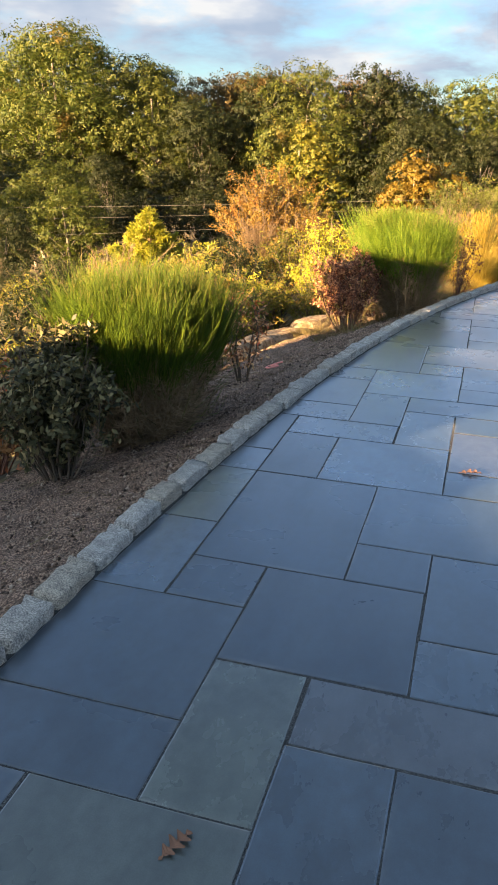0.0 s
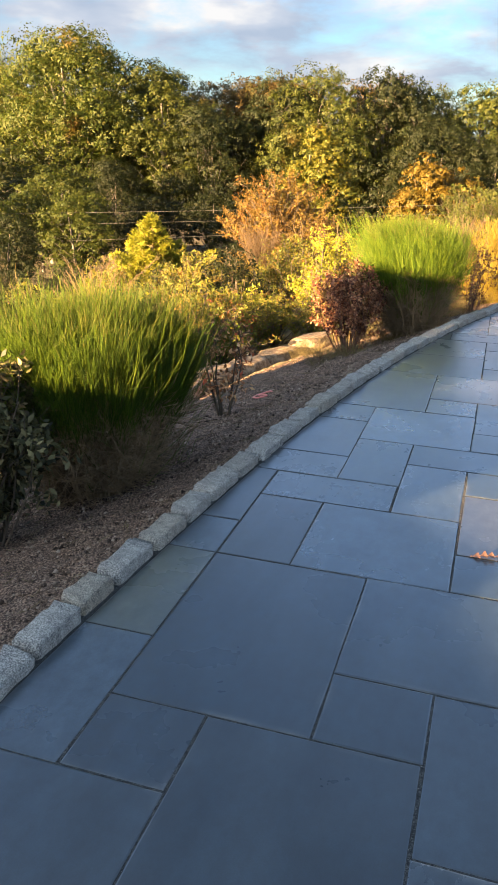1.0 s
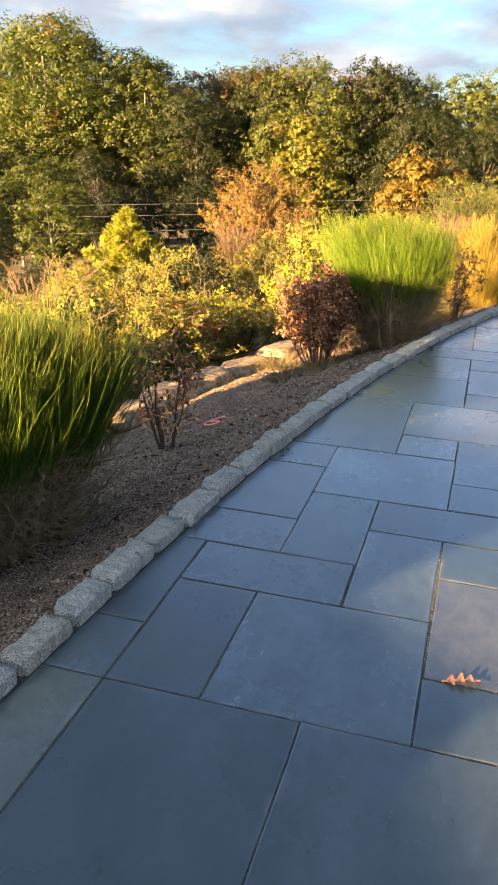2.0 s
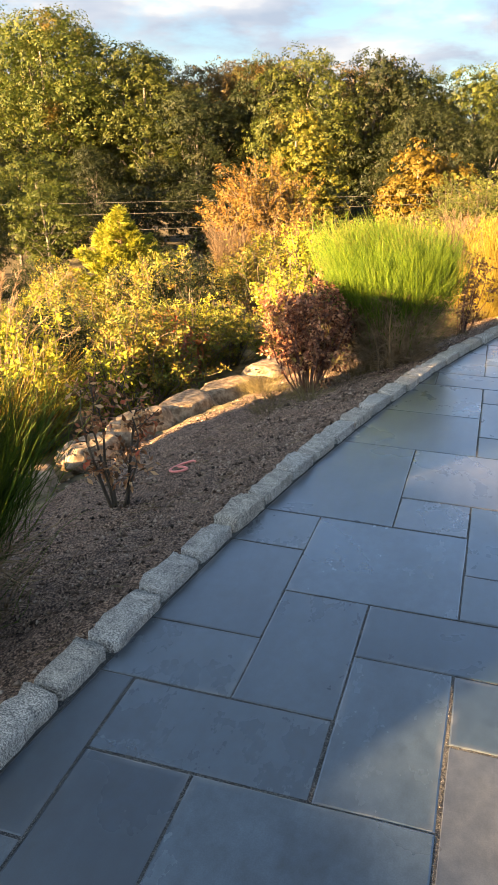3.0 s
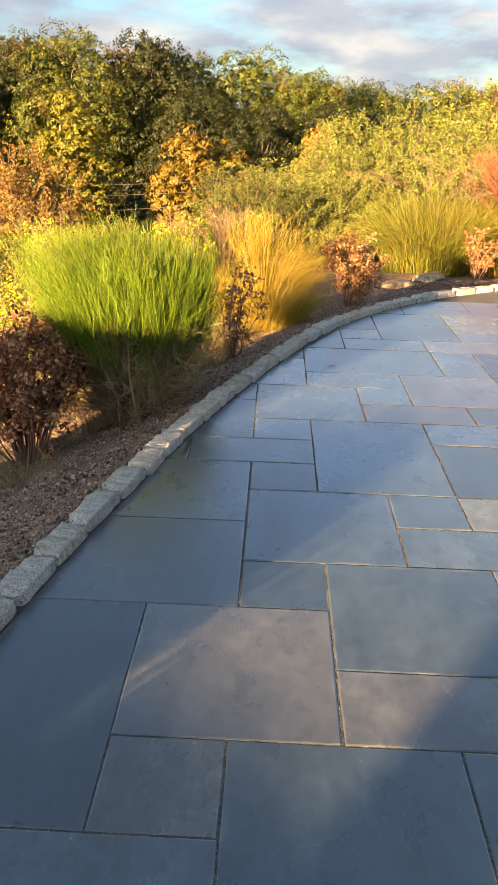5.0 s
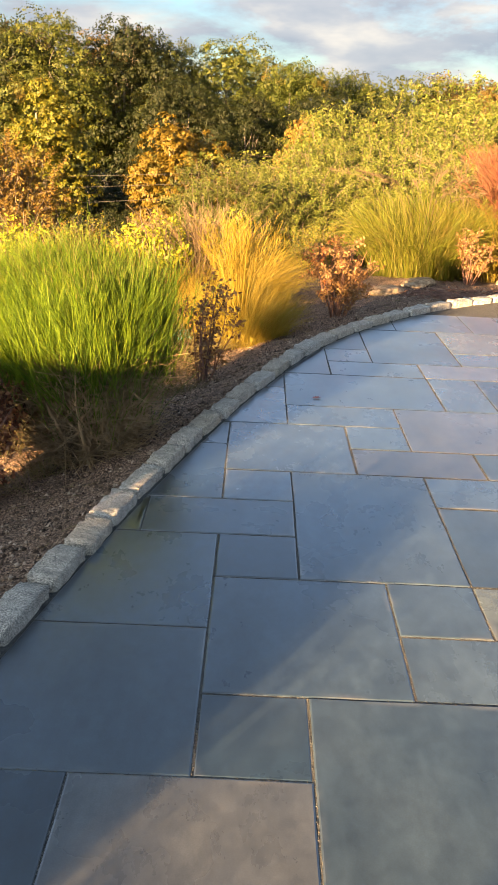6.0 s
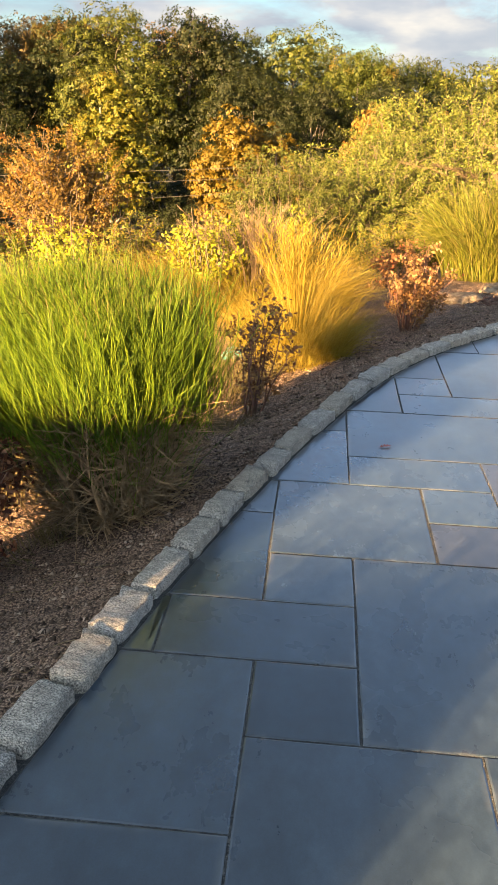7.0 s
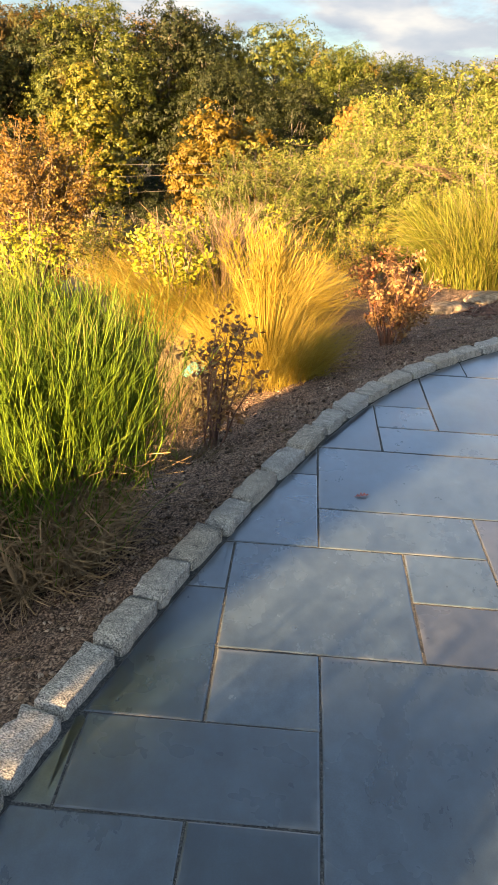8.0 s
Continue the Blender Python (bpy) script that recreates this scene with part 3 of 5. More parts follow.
def lay_kerb():
    base = tagged(new("kerb"), "row of rough grey granite blocks edging the patio", "kerb", kind="structure")
    r = random.Random(11)
    shapes = [kerb_stone_mesh(k) for k in range(14)]
    joints = [2.24, 2.51, 2.80, 3.10, 3.37, 3.59, 3.88, 4.16, 4.40, 4.70, 4.95, 5.26, 5.55, 5.83, 6.12, 6.42, 6.66, 6.95, 7.21, 7.47, 7.77, 8.02, 8.24, 8.48, 8.75, 8.99, 9.22, 9.47, 9.70, 9.97, 10.24]
    cuts = [float(np.interp(y, KY[: np.argmax(KY)], KS[: np.argmax(KY)])) for y in joints]
    while cuts[0] > -8:
        cuts.insert(0, cuts[0] - r.uniform(0.25, 0.31))
    while cuts[-1] < 22:
        cuts.append(cuts[-1] + r.uniform(0.24, 0.30))
    for a, b in zip(cuts, cuts[1:]):
        mid = (a + b) / 2
        x, y, h = (float(np.interp(mid, KS, q)) for q in (KX, KY, KA))
        ob = part("kerb_stone", r.choice(shapes), base)
        off = KERB_W / 2 + r.uniform(-0.004, 0.006)
        z = KERB_H - 0.09 + r.uniform(-0.006, 0.005)
        ob.matrix_world = pose(x - math.cos(h) * off, y + math.sin(h) * off, z, r.uniform(-3, 3), r.uniform(-1.5, 1.5), 90 - math.degrees(h) + r.uniform(-2, 2)) @ Matrix.Diagonal((b - a - 0.018, r.uniform(0.93, 1.08), 1, 1))


# ---- plants ----
def leafy_tree(seed, tall, wide, low, lobes, count, size, leaf, wood, lean=0.5, taper=0.0, slim=0.7):
    """Trunk and crown meshes of a broad-leaved tree that stands on its origin. low: where the crown begins; taper: how conical."""
    r = np.random.default_rng(seed)
    c = []
    while len(c) < lobes:
        p = r.uniform(-1, 1, 3)
        q = np.linalg.norm(p)
        if 0.5 < q < 1:
            h = (p[2] + 1) / 2
            s = 1 - taper * h
            c.append((p[0] * wide / 2 * s * 0.82, p[1] * wide / 2 * s * 0.82, low + (tall - low) * (0.08 + 0.84 * h)))
    c = np.array(c)
    rad = wide * r.uniform(0.085, 0.17, lobes) * (1 - 0.4 * taper * (c[:, 2] - low) / (tall - low))
    # sprays over each lobe, leaves over each spray
    subs = lobes * 20
    lob = r.choice(lobes, subs, p=rad ** 2 / (rad ** 2).sum())
    d = r.normal(size=(subs, 3))
    d[:, 2] = np.where(d[:, 2] < -0.4, -d[:, 2], d[:, 2])
    d = unit(d)
    hub = c[lob] + d * (rad[lob] * r.uniform(0.85, 1.12, subs))[:, None] * np.array([1.15, 1.15, 0.9])
    which = r.integers(0, subs, count)
    q = unit(r.normal(size=(count, 3)) + d[which] * 0.7)
    at = hub[which] + q * (rad[lob][which] * r.uniform(0.08, 0.30, count))[:, None] * np.array([1.1, 1.1, 0.75])
    nrm = d[which] * 1.1 + q * 0.9 + np.array([0, 0, 0.2]) + r.normal(size=(count, 3)) * 0.35
    crown = mesh_np("crown", *leaves(at, nrm, size, slim, r, 0.4, 3), leaf)
    # wood: a trunk, limbs to the lobes
    n = 7
    top = np.array([[lean * r.normal(), lean * r.normal(), low + (tall - low) * 0.75]])
    trunk = bend(np.array([[0.0, 0, -0.3]]), top, n, r, 0.03 * tall)
    r0 = 0.016 * tall + 0.03
    tv = tubes(trunk, np.linspace(r0, r0 * 0.25, n)[None], 8)
    f = np.clip((c[:, 2] - 0.3 * wide * 0.5) / top[0, 2] * r.uniform(0.45, 0.85, lobes), 0.15, 0.95)
    start = np.stack([np.interp(f, np.linspace(0, 1, n), trunk[0, :, k]) for k in range(3)], 1)
    limbs = bend(start, c, 6, r, 0.05 * wide, 0.03 * wide)[::6]
    lr = np.linspace(1, 0.15, 6)[None] * (r0 * 0.34 * (1 - 0.6 * f[::6]))[:, None]
    pick = np.repeat(np.arange(len(limbs)), 2)
    tw = bend(limbs[pick, 3], c[r.integers(0, lobes, len(pick))] * 0.3 + limbs[pick, 5] * 0.7, 4, r, 0.02 * wide)
    twr = np.linspace(1, 0.3, 4)[None] * np.full((len(pick), 1), r0 * 0.09)
    wood_me = smooth(mesh_np("trunk", *join(tv, tubes(limbs, lr, 5), tubes(tw, twr, 3)), wood))
    return wood_me, crown


def shrub(seed, tall, wide, stems, count, size, leaf, wood, bare=0.25, slim=0.55, flat=0.0, stem_r=0.008, fork=4, sides=4):
    """Many stems fanning from the origin, twigs, and leaves along the twigs. bare: the leafless share at the foot."""
    r = np.random.default_rng(seed)
    a = r.uniform(0, 2 * np.pi, stems)
    rho = np.sqrt(r.uniform(0.02, 1, stems)) * wide / 2
    dome = np.sqrt(np.maximum(0.05, 1 - (rho / (wide * 0.56)) ** 2))
    z = tall * (flat + (1 - flat) * dome) * r.uniform(0.8, 1.03, stems)
    foot = np.stack([np.cos(a) * rho * 0.16, np.sin(a) * rho * 0.16, np.full(stems, -0.04)], 1)
    tip = np.stack([np.cos(a) * rho, np.sin(a) * rho, z], 1)
    main = bend(foot, tip, 6, r, max(0.05 * wide, 0.035 * tall), 0.06 * tall)
    main[:, 1:5] += r.normal(size=(stems, 4, 3)) * 0.012 * tall
    mr = np.linspace(1, 0.3, 6)[None] * (stem_r * r.uniform(0.7, 1.3, stems))[:, None]
    pick = np.repeat(np.arange(stems), fork)
    f = r.uniform(bare + 0.1, 0.98, len(pick))
    k = np.clip((f * 5).astype(int), 0, 4)
    w = (f * 5 - k)[:, None]
    s = main[pick, k] * (1 - w) + main[pick, k + 1] * w
    e = s + (unit(r.normal(size=(len(pick), 3)) * [1, 1, 0.5] + [0, 0, 0.55])) * (wide * r.uniform(0.12, 0.26, len(pick)))[:, None]
    e[:, 2] = np.minimum(e[:, 2], tall * 1.02)
    tw = bend(s, e, 4, r, 0.02 * wide)
    twr = np.linspace(1, 0.4, 4)[None] * np.full((len(pick), 1), stem_r * 0.4)
    wood_me = mesh_np("stems", *join(tubes(main, mr, 5), tubes(tw, twr, 3)), wood)
    ip = r.integers(0, len(pick), count)
    g = r.uniform(0.15, 1.05, count)[:, None]
    at = tw[ip, 0] * (1 - g) + tw[ip, 3] * g + r.normal(size=(count, 3)) * size * 0.6
    nrm = r.normal(size=(count, 3)) * 0.8 + unit(at - np.array([0, 0, tall * 0.4])) * 0.6 + [0, 0, 0.4]
    leaf_me = mesh_np("leaves", *leaves(at, nrm, size, slim, r, 0.2, sides), leaf)
    return wood_me, leaf_me


def broom(seed, tall, wide, count, leaf, tip, wood, lean=(0.0, 0.0)):
    """A broom bush: bare woody stems fanning from the foot, a tangle of fine twigs, and a flat-topped brush of thin upright rods in tufts."""
    r = np.random.default_rng(seed)
    n = 150
    lean = np.array([lean[0], lean[1], 0.0])
    half = wide / 2 - 0.07
    a = r.uniform(0, 2 * np.pi, n)
    q = np.sqrt(r.uniform(0, 1, n))
    rho = q * half * (1 + 0.10 * np.sin(3 * a + seed))
    flat = np.stack([np.cos(a), np.sin(a)], 1)
    foot = np.concatenate([flat * (rho * 0.42)[:, None], np.full((n, 1), -0.05)], 1)
    knee = np.concatenate([flat * rho[:, None], (tall * (0.68 - 0.14 * q ** 2 + r.uniform(-0.09, 0.09, n)))[:, None]], 1) + lean * 0.4
    main = bend(foot, knee, 6, r, 0.05 * wide, 0.01)
    main[:, 1:5, :2] -= flat[:, None] * (rho * 0.03)[:, None, None]
    mr = np.linspace(0.009, 0.0028, 6)[None] * (r.uniform(0.5, 1.2, n) + 0.9 * (r.random(n) < 0.12))[:, None]
    m = 6500
    low = r.integers(0, n, m)
    st = main[low, r.integers(1, 5, m)]
    out = np.concatenate([unit(st[:, :2] + 1e-4) * 0.5, np.zeros((m, 1))], 1)
    way = unit(r.normal(size=(m, 3)) * [0.6, 0.6, 0.45] + [0, 0, 0.5] + out)
    fine = bend(st, st + way * r.uniform(0.07, 0.30, m)[:, None], 4, r, 0.022)
    fine[:, :, 2] = np.maximum(fine[:, :, 2], 0.01)
    wood_me = mesh_np("stems", *join(tubes(main, mr, 5), tubes(fine, np.linspace(0.0030, 0.0013, 4)[None] * np.ones((m, 1)), 3)), wood)
    # rods: tufts on the stems' ends, and a sparse fringe lower down on the outer stems
    tilt = flat * (q * 0.24)[:, None] + r.normal(size=(n, 2)) * 0.13
    crest = r.normal(size=n) * 0.05
    ip = r.integers(0, n, count)
    rim = (r.random(count) < 0.10) & (q[ip] > 0.55)
    f = np.where(rim, r.uniform(0.42, 0.9, count), r.uniform(0.9, 1.0, count))
    k = np.clip((f * 5).astype(int), 0, 4)
    w = (f * 5 - k)[:, None]
    s = main[ip, k] * (1 - w) + main[ip, k + 1] * w + r.normal(size=(count, 3)) * [0.055, 0.055, 0.05]
    topz = tall * (0.99 - 0.09 * q[ip] ** 3 + crest[ip]) - tall * 0.36 * r.random(count) ** 1.2
    topz = np.where(rim, s[:, 2] + r.uniform(0.12, 0.40, count), topz)
    rise = np.maximum(topz - s[:, 2], 0.04)
    go = tilt[ip] * np.where(rim, 1.7, 1.0)[:, None] + r.normal(size=(count, 2)) * 0.17
    e = np.stack([s[:, 0] + go[:, 0] * rise, s[:, 1] + go[:, 1] * rise, s[:, 2] + rise], 1) + lean * rise[:, None]
    rod = bend(s, e, 5, r, 0.028)
    rr0 = np.linspace(0.0018, 0.0009, 5)[None] * r.uniform(0.7, 1.3, count)[:, None]
    m2 = count * 4
    jp, kk, g = r.integers(0, count, m2), r.integers(0, 4, m2), r.random(m2)[:, None]
    s2 = rod[jp, kk] * (1 - g) + rod[jp, kk + 1] * g
    e2 = s2 + unit(unit(rod[jp, 4] - rod[jp, 0]) + r.normal(size=(m2, 3)) * 0.42) * r.uniform(0.03, 0.11, m2)[:, None]
    rods = mesh_np("rods", *join(tubes(rod, rr0, 3), tubes(np.stack([s2, e2], 1), np.array([[0.0012, 0.0006]]) * np.ones((m2, 1)), 3)), leaf)
    h = np.flatnonzero(~rim & (topz > 0.9 * tall))[::2]
    hair = tubes(np.stack([rod[h, 3] * 0.4 + rod[h, 4] * 0.6, rod[h, 4] + (rod[h, 4] - rod[h, 3]) * 0.2], 1), np.array([[0.0014, 0.0006]]) * np.ones((len(h), 1)), 3)
    return wood_me, rods, mesh_np("tips", *hair, tip)


def grass_clump(seed, tall, wide, count, leaf, width=0.006, arch=0.5, foot=0.12, upright=0.0):
    """Long arching blades from one tuft."""
    r = np.random.default_rng(seed)
    a = r.uniform(0, 2 * np.pi, count)
    rf = np.sqrt(r.random(count)) * wide * foot
    s = np.stack([np.cos(a) * rf, np.sin(a) * rf, np.full(count, -0.02)], 1)
    out = wide / 2 * np.sqrt(r.uniform(0.02, 1.0, count)) * (1 - upright)
    z = tall * r.uniform(0.55, 1.0, count)
    t = np.linspace(0, 1, 7)[None]
    rad = rf[:, None] + out[:, None] * t ** 1.7
    zz = z[:, None] * (t - arch * r.uniform(0.2, 1, count)[:, None] * t ** 3 * (out / (wide / 2))[:, None])
    a2 = a[:, None] + r.normal(size=(count, 1)) * 0.35 * t
    p = np.stack([np.cos(a2) * rad, np.sin(a2) * rad, zz - 0.02], 2)
    w = width * np.array([0.7, 1, 1, 0.9, 0.75, 0.5, 0.08])[None] * r.uniform(0.7, 1.3, count)[:, None]
    side = np.stack([-np.sin(a), np.cos(a), 0.4 * r.normal(size=count)], 1)
    side += r.normal(size=side.shape) * 0.9
    return mesh_np("blades", *ribbons(p, w, side), leaf)


def plumes(seed, tall, wide, count, leaf, length=0.28, fluff=34, nod=0.35, wand=None):
    """Flower stalks with feathery seed heads: meshes of the stalks and of the heads."""
    r = np.random.default_rng(seed)
    a = r.uniform(0, 2 * np.pi, count)
    out = wide / 2 * r.uniform(0.1, 1.0, count)
    t = np.linspace(0, 1, 8)[None]
    rad = out[:, None] * (0.15 + 0.85 * t ** 1.6) + nod * np.maximum(0, t - 0.7) * out[:, None] * 2
    zz = tall * r.uniform(0.75, 1.05, count)[:, None] * (t - nod * np.maximum(0, t - 0.72) ** 1.4)
    p = np.stack([np.cos(a)[:, None] * rad, np.sin(a)[:, None] * rad, zz], 2)
    stalk = mesh_np("stalks", *tubes(p, np.linspace(0.0022, 0.0012, 8)[None] * np.ones((count, 1)), 3), wand or leaf)
    m = count * fluff
    ip = np.repeat(np.arange(count), fluff)
    f = 1 - r.uniform(0, 1, m) * min(0.6, length / tall)
    k = np.clip((f * 7).astype(int), 0, 6)
    w = (f * 7 - k)[:, None]
    s = p[ip, k] * (1 - w) + p[ip, k + 1] * w
    along = unit(p[ip, 7] - p[ip, 5])
    e = s + unit(along + r.normal(size=(m, 3)) * 0.35) * (length * r.uniform(0.12, 0.3, m))[:, None]
    heads = mesh_np("seed_heads", *ribbons(np.stack([s, (s + e) / 2, e], 1), np.array([0.002, 0.005, 0.001])[None] * np.ones((m, 1)), r.normal(size=(m, 3))), leaf)
    return stalk, heads


def cedar(seed, tall, wide, leaf, wood, boughs=110):
    """A young cedar: a straight stem, boughs that rise towards their ends, and flat feathery sprays along them."""
    r = np.random.default_rng(seed)
    trunk = bend(np.array([[0.0, 0, -0.2]]), np.array([[0, 0, tall]]), 6, r, 0.02)
    h = 0.03 + 0.95 * r.random(boughs) ** 1.25
    a = np.arange(boughs) * 2.4 + r.normal(size=boughs) * 0.3
    ln = wide / 2 * (1 - h) ** 1.05 * r.uniform(0.6, 1.15, boughs) + 0.04
    s = np.stack([np.zeros(boughs), np.zeros(boughs), h * tall], 1)
    way = np.stack([np.cos(a), np.sin(a), r.uniform(0.10, 0.5, boughs)], 1)
    t = np.linspace(0, 1, 6)[None, :, None]
    bough = s[:, None] + way[:, None] * ln[:, None, None] * t
    bough[:, :, 2] += (0.10 * ln)[:, None] * (t[:, :, 0] ** 2 - 0.6 * np.sin(t[:, :, 0] * np.pi))
    wood_me = mesh_np("trunk", *join(tubes(trunk, np.linspace(0.05, 0.008, 6)[None], 6), tubes(bough, np.linspace(0.014, 0.003, 6)[None] * np.ones((boughs, 1)), 3)), wood)
    # branchlets to both sides of each bough, sprays along the branchlets
    m = boughs * 22
    ip = r.choice(boughs, m, p=(ln + 0.06) / (ln + 0.06).sum())
    f = r.uniform(0.18, 1.0, m)
    k = np.clip((f * 5).astype(int), 0, 4)
    w = (f * 5 - k)[:, None]
    at = bough[ip, k] * (1 - w) + bough[ip, k + 1] * w
    along = unit(bough[ip, 5] - bough[ip, 3])
    side = np.cross(along, [0, 0, 1.0]) * np.where(r.random(m) < 0.5, 1, -1)[:, None]
    bl = (0.10 + 0.26 * ln[ip] * (1.15 - f)) * r.uniform(0.7, 1.3, m)
    end = at + unit(along * 0.9 + side * 0.9 + r.normal(size=(m, 3)) * 0.2 + [0, 0, 0.15]) * bl[:, None]
    c = m * 20
    jp, g = r.integers(0, m, c), r.uniform(0.05, 1.0, c)[:, None]
    p0 = at[jp] * (1 - g) + end[jp] * g
    go = unit(end[jp] - at[jp] + r.normal(size=(c, 3)) * 0.55 * bl[jp][:, None])
    p2 = p0 + go * (wide * r.uniform(0.016, 0.045, c))[:, None]
    spray = mesh_np("sprays", *ribbons(np.stack([p0, (p0 + p2) / 2 + [0, 0, 0.006], p2], 1), np.array([0.006, 0.011, 0.002])[None] * np.ones((c, 1)) * wide * 0.5, r.normal(size=(c, 3)) + [0, 0, 0.3]), leaf)
    return wood_me, spray


def plant(name, at, meshes, names, label, category, group="", turn=0.0, size=1.0):
    base = thing(name, at, label, category, group, turn, size)
    for me, nm in zip(meshes, names):
        part(nm, me, base)
    return base


def on_ground(x, y, sink=0.02):
    return (x, y, ground_at(x, y) - sink)


# ---- unseen wall added behind the walk to shape its shade ----
def house_wall(skyline, s_front, deep):
    """An added, unseen wall across the sunlight whose stepped top shapes the shade: pairs of place across and height.
    """
    lx, ly = SUN_AZ[0] / math.hypot(*SUN_AZ), SUN_AZ[1] / math.hypot(*SUN_AZ)
    base = tagged(new("house_wall"), "added unseen wall behind the walk, its stepped top shaping the shade", "house", kind="structure")
    base.matrix_world = Matrix(((ly, lx, 0, s_front * lx), (-lx, ly, 0, s_front * ly), (0, 0, 1, 0), (0, 0, 0, 1)))
    bm = bmesh.new()
    ring = [[bm.verts.new((n, y, h)) for y, h in ((0, -3.0), (0, z), (-deep, z), (-deep, -3.0))] for n, z in skyline]
    for a, b1 in zip(ring, ring[1:]):
        for k in range(4):
            bm.faces.new((a[k], a[(k + 1) % 4], b1[(k + 1) % 4], b1[k]))
    bm.faces.new(ring[0])
    bm.faces.new(ring[-1][::-1])
    bmesh.ops.recalc_face_normals(bm, faces=bm.faces)
    me = bpy.data.meshes.new("wall")
    bm.to_mesh(me)
    bm.free()
    me.materials.append(WALL)
    part("wall", me, base)


# steps set by where sun and shade fall on slabs and bushes
house_wall([(-5.22, 2.87), (-4.0, 2.87), (-3.97, 2.40), (-3.62, 2.38), (-3.58, 2.10), (-2.86, 2.10), (-2.83, 2.16), (-2.15, 2.13), (-2.05, 2.6), (-1.80, 2.6), (-1.75, 1.86), (-1.12, 1.84), (-1.05, 1.77), (-0.62, 1.73), (-0.55, 3.48), (26, 3.48)], -6, 1.2)

lay_kerb()

# ---- planting along the kerb ----
SH = ("stemwork", "foliage")
plant("evergreen_shrub", on_ground(-0.93, 4.3), shrub(21, 0.98, 0.80, 40, 8000, 0.05, DARK_LEAF, DARK_TWIG, 0.1, 0.45, 0.3), SH, "dark green evergreen shrub with leathery leaves in shade", "shrub")
plant("red_leaved_shrub", on_ground(-1.75, 4.75), shrub(22, 1.1, 0.9, 22, 1700, 0.06, CRAPE_LEAF, REDTWIG, 0.2), SH, "thin shrub with reddish autumn leaves beside the evergreen", "shrub")
plant("broom_bush", on_ground(-0.71, 5.04), broom(31, 1.17, 1.0, 9500, BROOM_GREEN, BROOM_TIP, BROOM_TWIG, (-0.02, 0.0)), ("woody_base", "brush", "fringe"), "green broom bush with dense upright rods on bare woody stems", "broom bush", "broom bushes by the kerb")
plant("crape_shrub", on_ground(-0.47, 6.52), shrub(23, 0.93, 0.56, 6, 620, 0.046, CRAPE_LEAF, DARK_TWIG, 0.12, 0.42, stem_r=0.009, fork=10), SH, "small young shrub with sparse reddish brown leaves", "shrub")
plant("burgundy_shrub", on_ground(-0.03, 9.02), shrub(24, 0.95, 0.82, 52, 8500, 0.034, BURGUNDY_LEAF, REDTWIG, 0.16, 0.6, 0.35, 0.006), SH, "clipped burgundy-leaved shrub with bare lower stems", "shrub")
plant("broom_bush", on_ground(0.56, 9.48), broom(32, 1.13, 1.05, 9500, BROOM_GREEN, BROOM_TIP, BROOM_TWIG, (-0.17, -0.02)), ("woody_base", "brush", "fringe"), "flat-topped bright green broom bush lit by low sun", "broom bush", "broom bushes by the kerb")
plant("withered_shrub", on_ground(1.05, 10.8), shrub(25, 0.90, 0.54, 13, 700, 0.036, TWIG_LEAF, REDTWIG, 0.1, 0.6, stem_r=0.006, fork=8), SH, "nearly bare brown shrub with curled dead leaves", "shrub")
plant("golden_grass", on_ground(1.28, 12.25), (grass_clump(41, 0.68, 1.0, 3800, STRAW, 0.0030, 0.7, 0.40, 0.25), *plumes(42, 1.05, 0.80, 150, STRAW, 0.34, 12, 0.06)), ("tuft", "stalkwork", "plumage"), "golden ornamental grass clump with pale seed heads", "ornamental grass", "golden grasses")
plant("golden_grass", on_ground(0.75, 14.4), (grass_clump(43, 0.85, 1.9, 5500, STRAW, 0.0034, 0.7, 0.5, 0.2), *plumes(44, 1.1, 1.4, 120, PLUME, 0.3, 24, 0.3)), ("tuft", "stalkwork", "plumage"), "yellowing ornamental grass clump with pinkish seed heads", "ornamental grass", "golden grasses")
plant("russet_shrub", on_ground(2.22, 13.2), shrub(26, 0.86, 0.72, 30, 4600, 0.034, RUSSET_LEAF, REDTWIG, 0.18, 0.55, 0.3, 0.006), SH, "small russet shrub with pale bare lower twigs", "shrub")
plant("russet_shrub", on_ground(4.12, 15.7), shrub(27, 0.78, 0.62, 16, 1500, 0.036, RUSSET_LEAF, REDTWIG, 0.2, 0.55, 0.3, 0.006), SH, "small reddish shrub at the end of the bed", "shrub")
plant("tall_grass", on_ground(3.68, 16.8), (grass_clump(45, 1.5, 1.9, 3000, REED, 0.007, 0.9, 0.36, 0.1), *plumes(46, 1.9, 2.2, 18, PLUME, 0.42, 90, 0.95)), ("tuft", "stalkwork", "plumage"), "tall yellow-green reed grass with nodding tan plumes", "ornamental grass", "reed grasses")
plant("leafy_bush", on_ground(4.5, 18.4), shrub(51, 2.1, 2.2, 60, 17000, 0.05, OLIVE_LEAF, DARK_TWIG, 0.08, 0.4, 0.2, 0.008), SH, "loose bush with fresh yellow-green leaves behind the reed grass", "bush")
plant("tall_grass", on_ground(4.45, 17.7), (grass_clump(53, 1.7, 1.9, 2600, REED, 0.006, 0.9, 0.40, 0.15), *plumes(54, 2.0, 1.6, 20, PLUME, 0.42, 50, 0.9)), ("tuft", "stalkwork", "plumage"), "tall yellow-green reed grass with nodding tan plumes", "ornamental grass", "reed grasses")
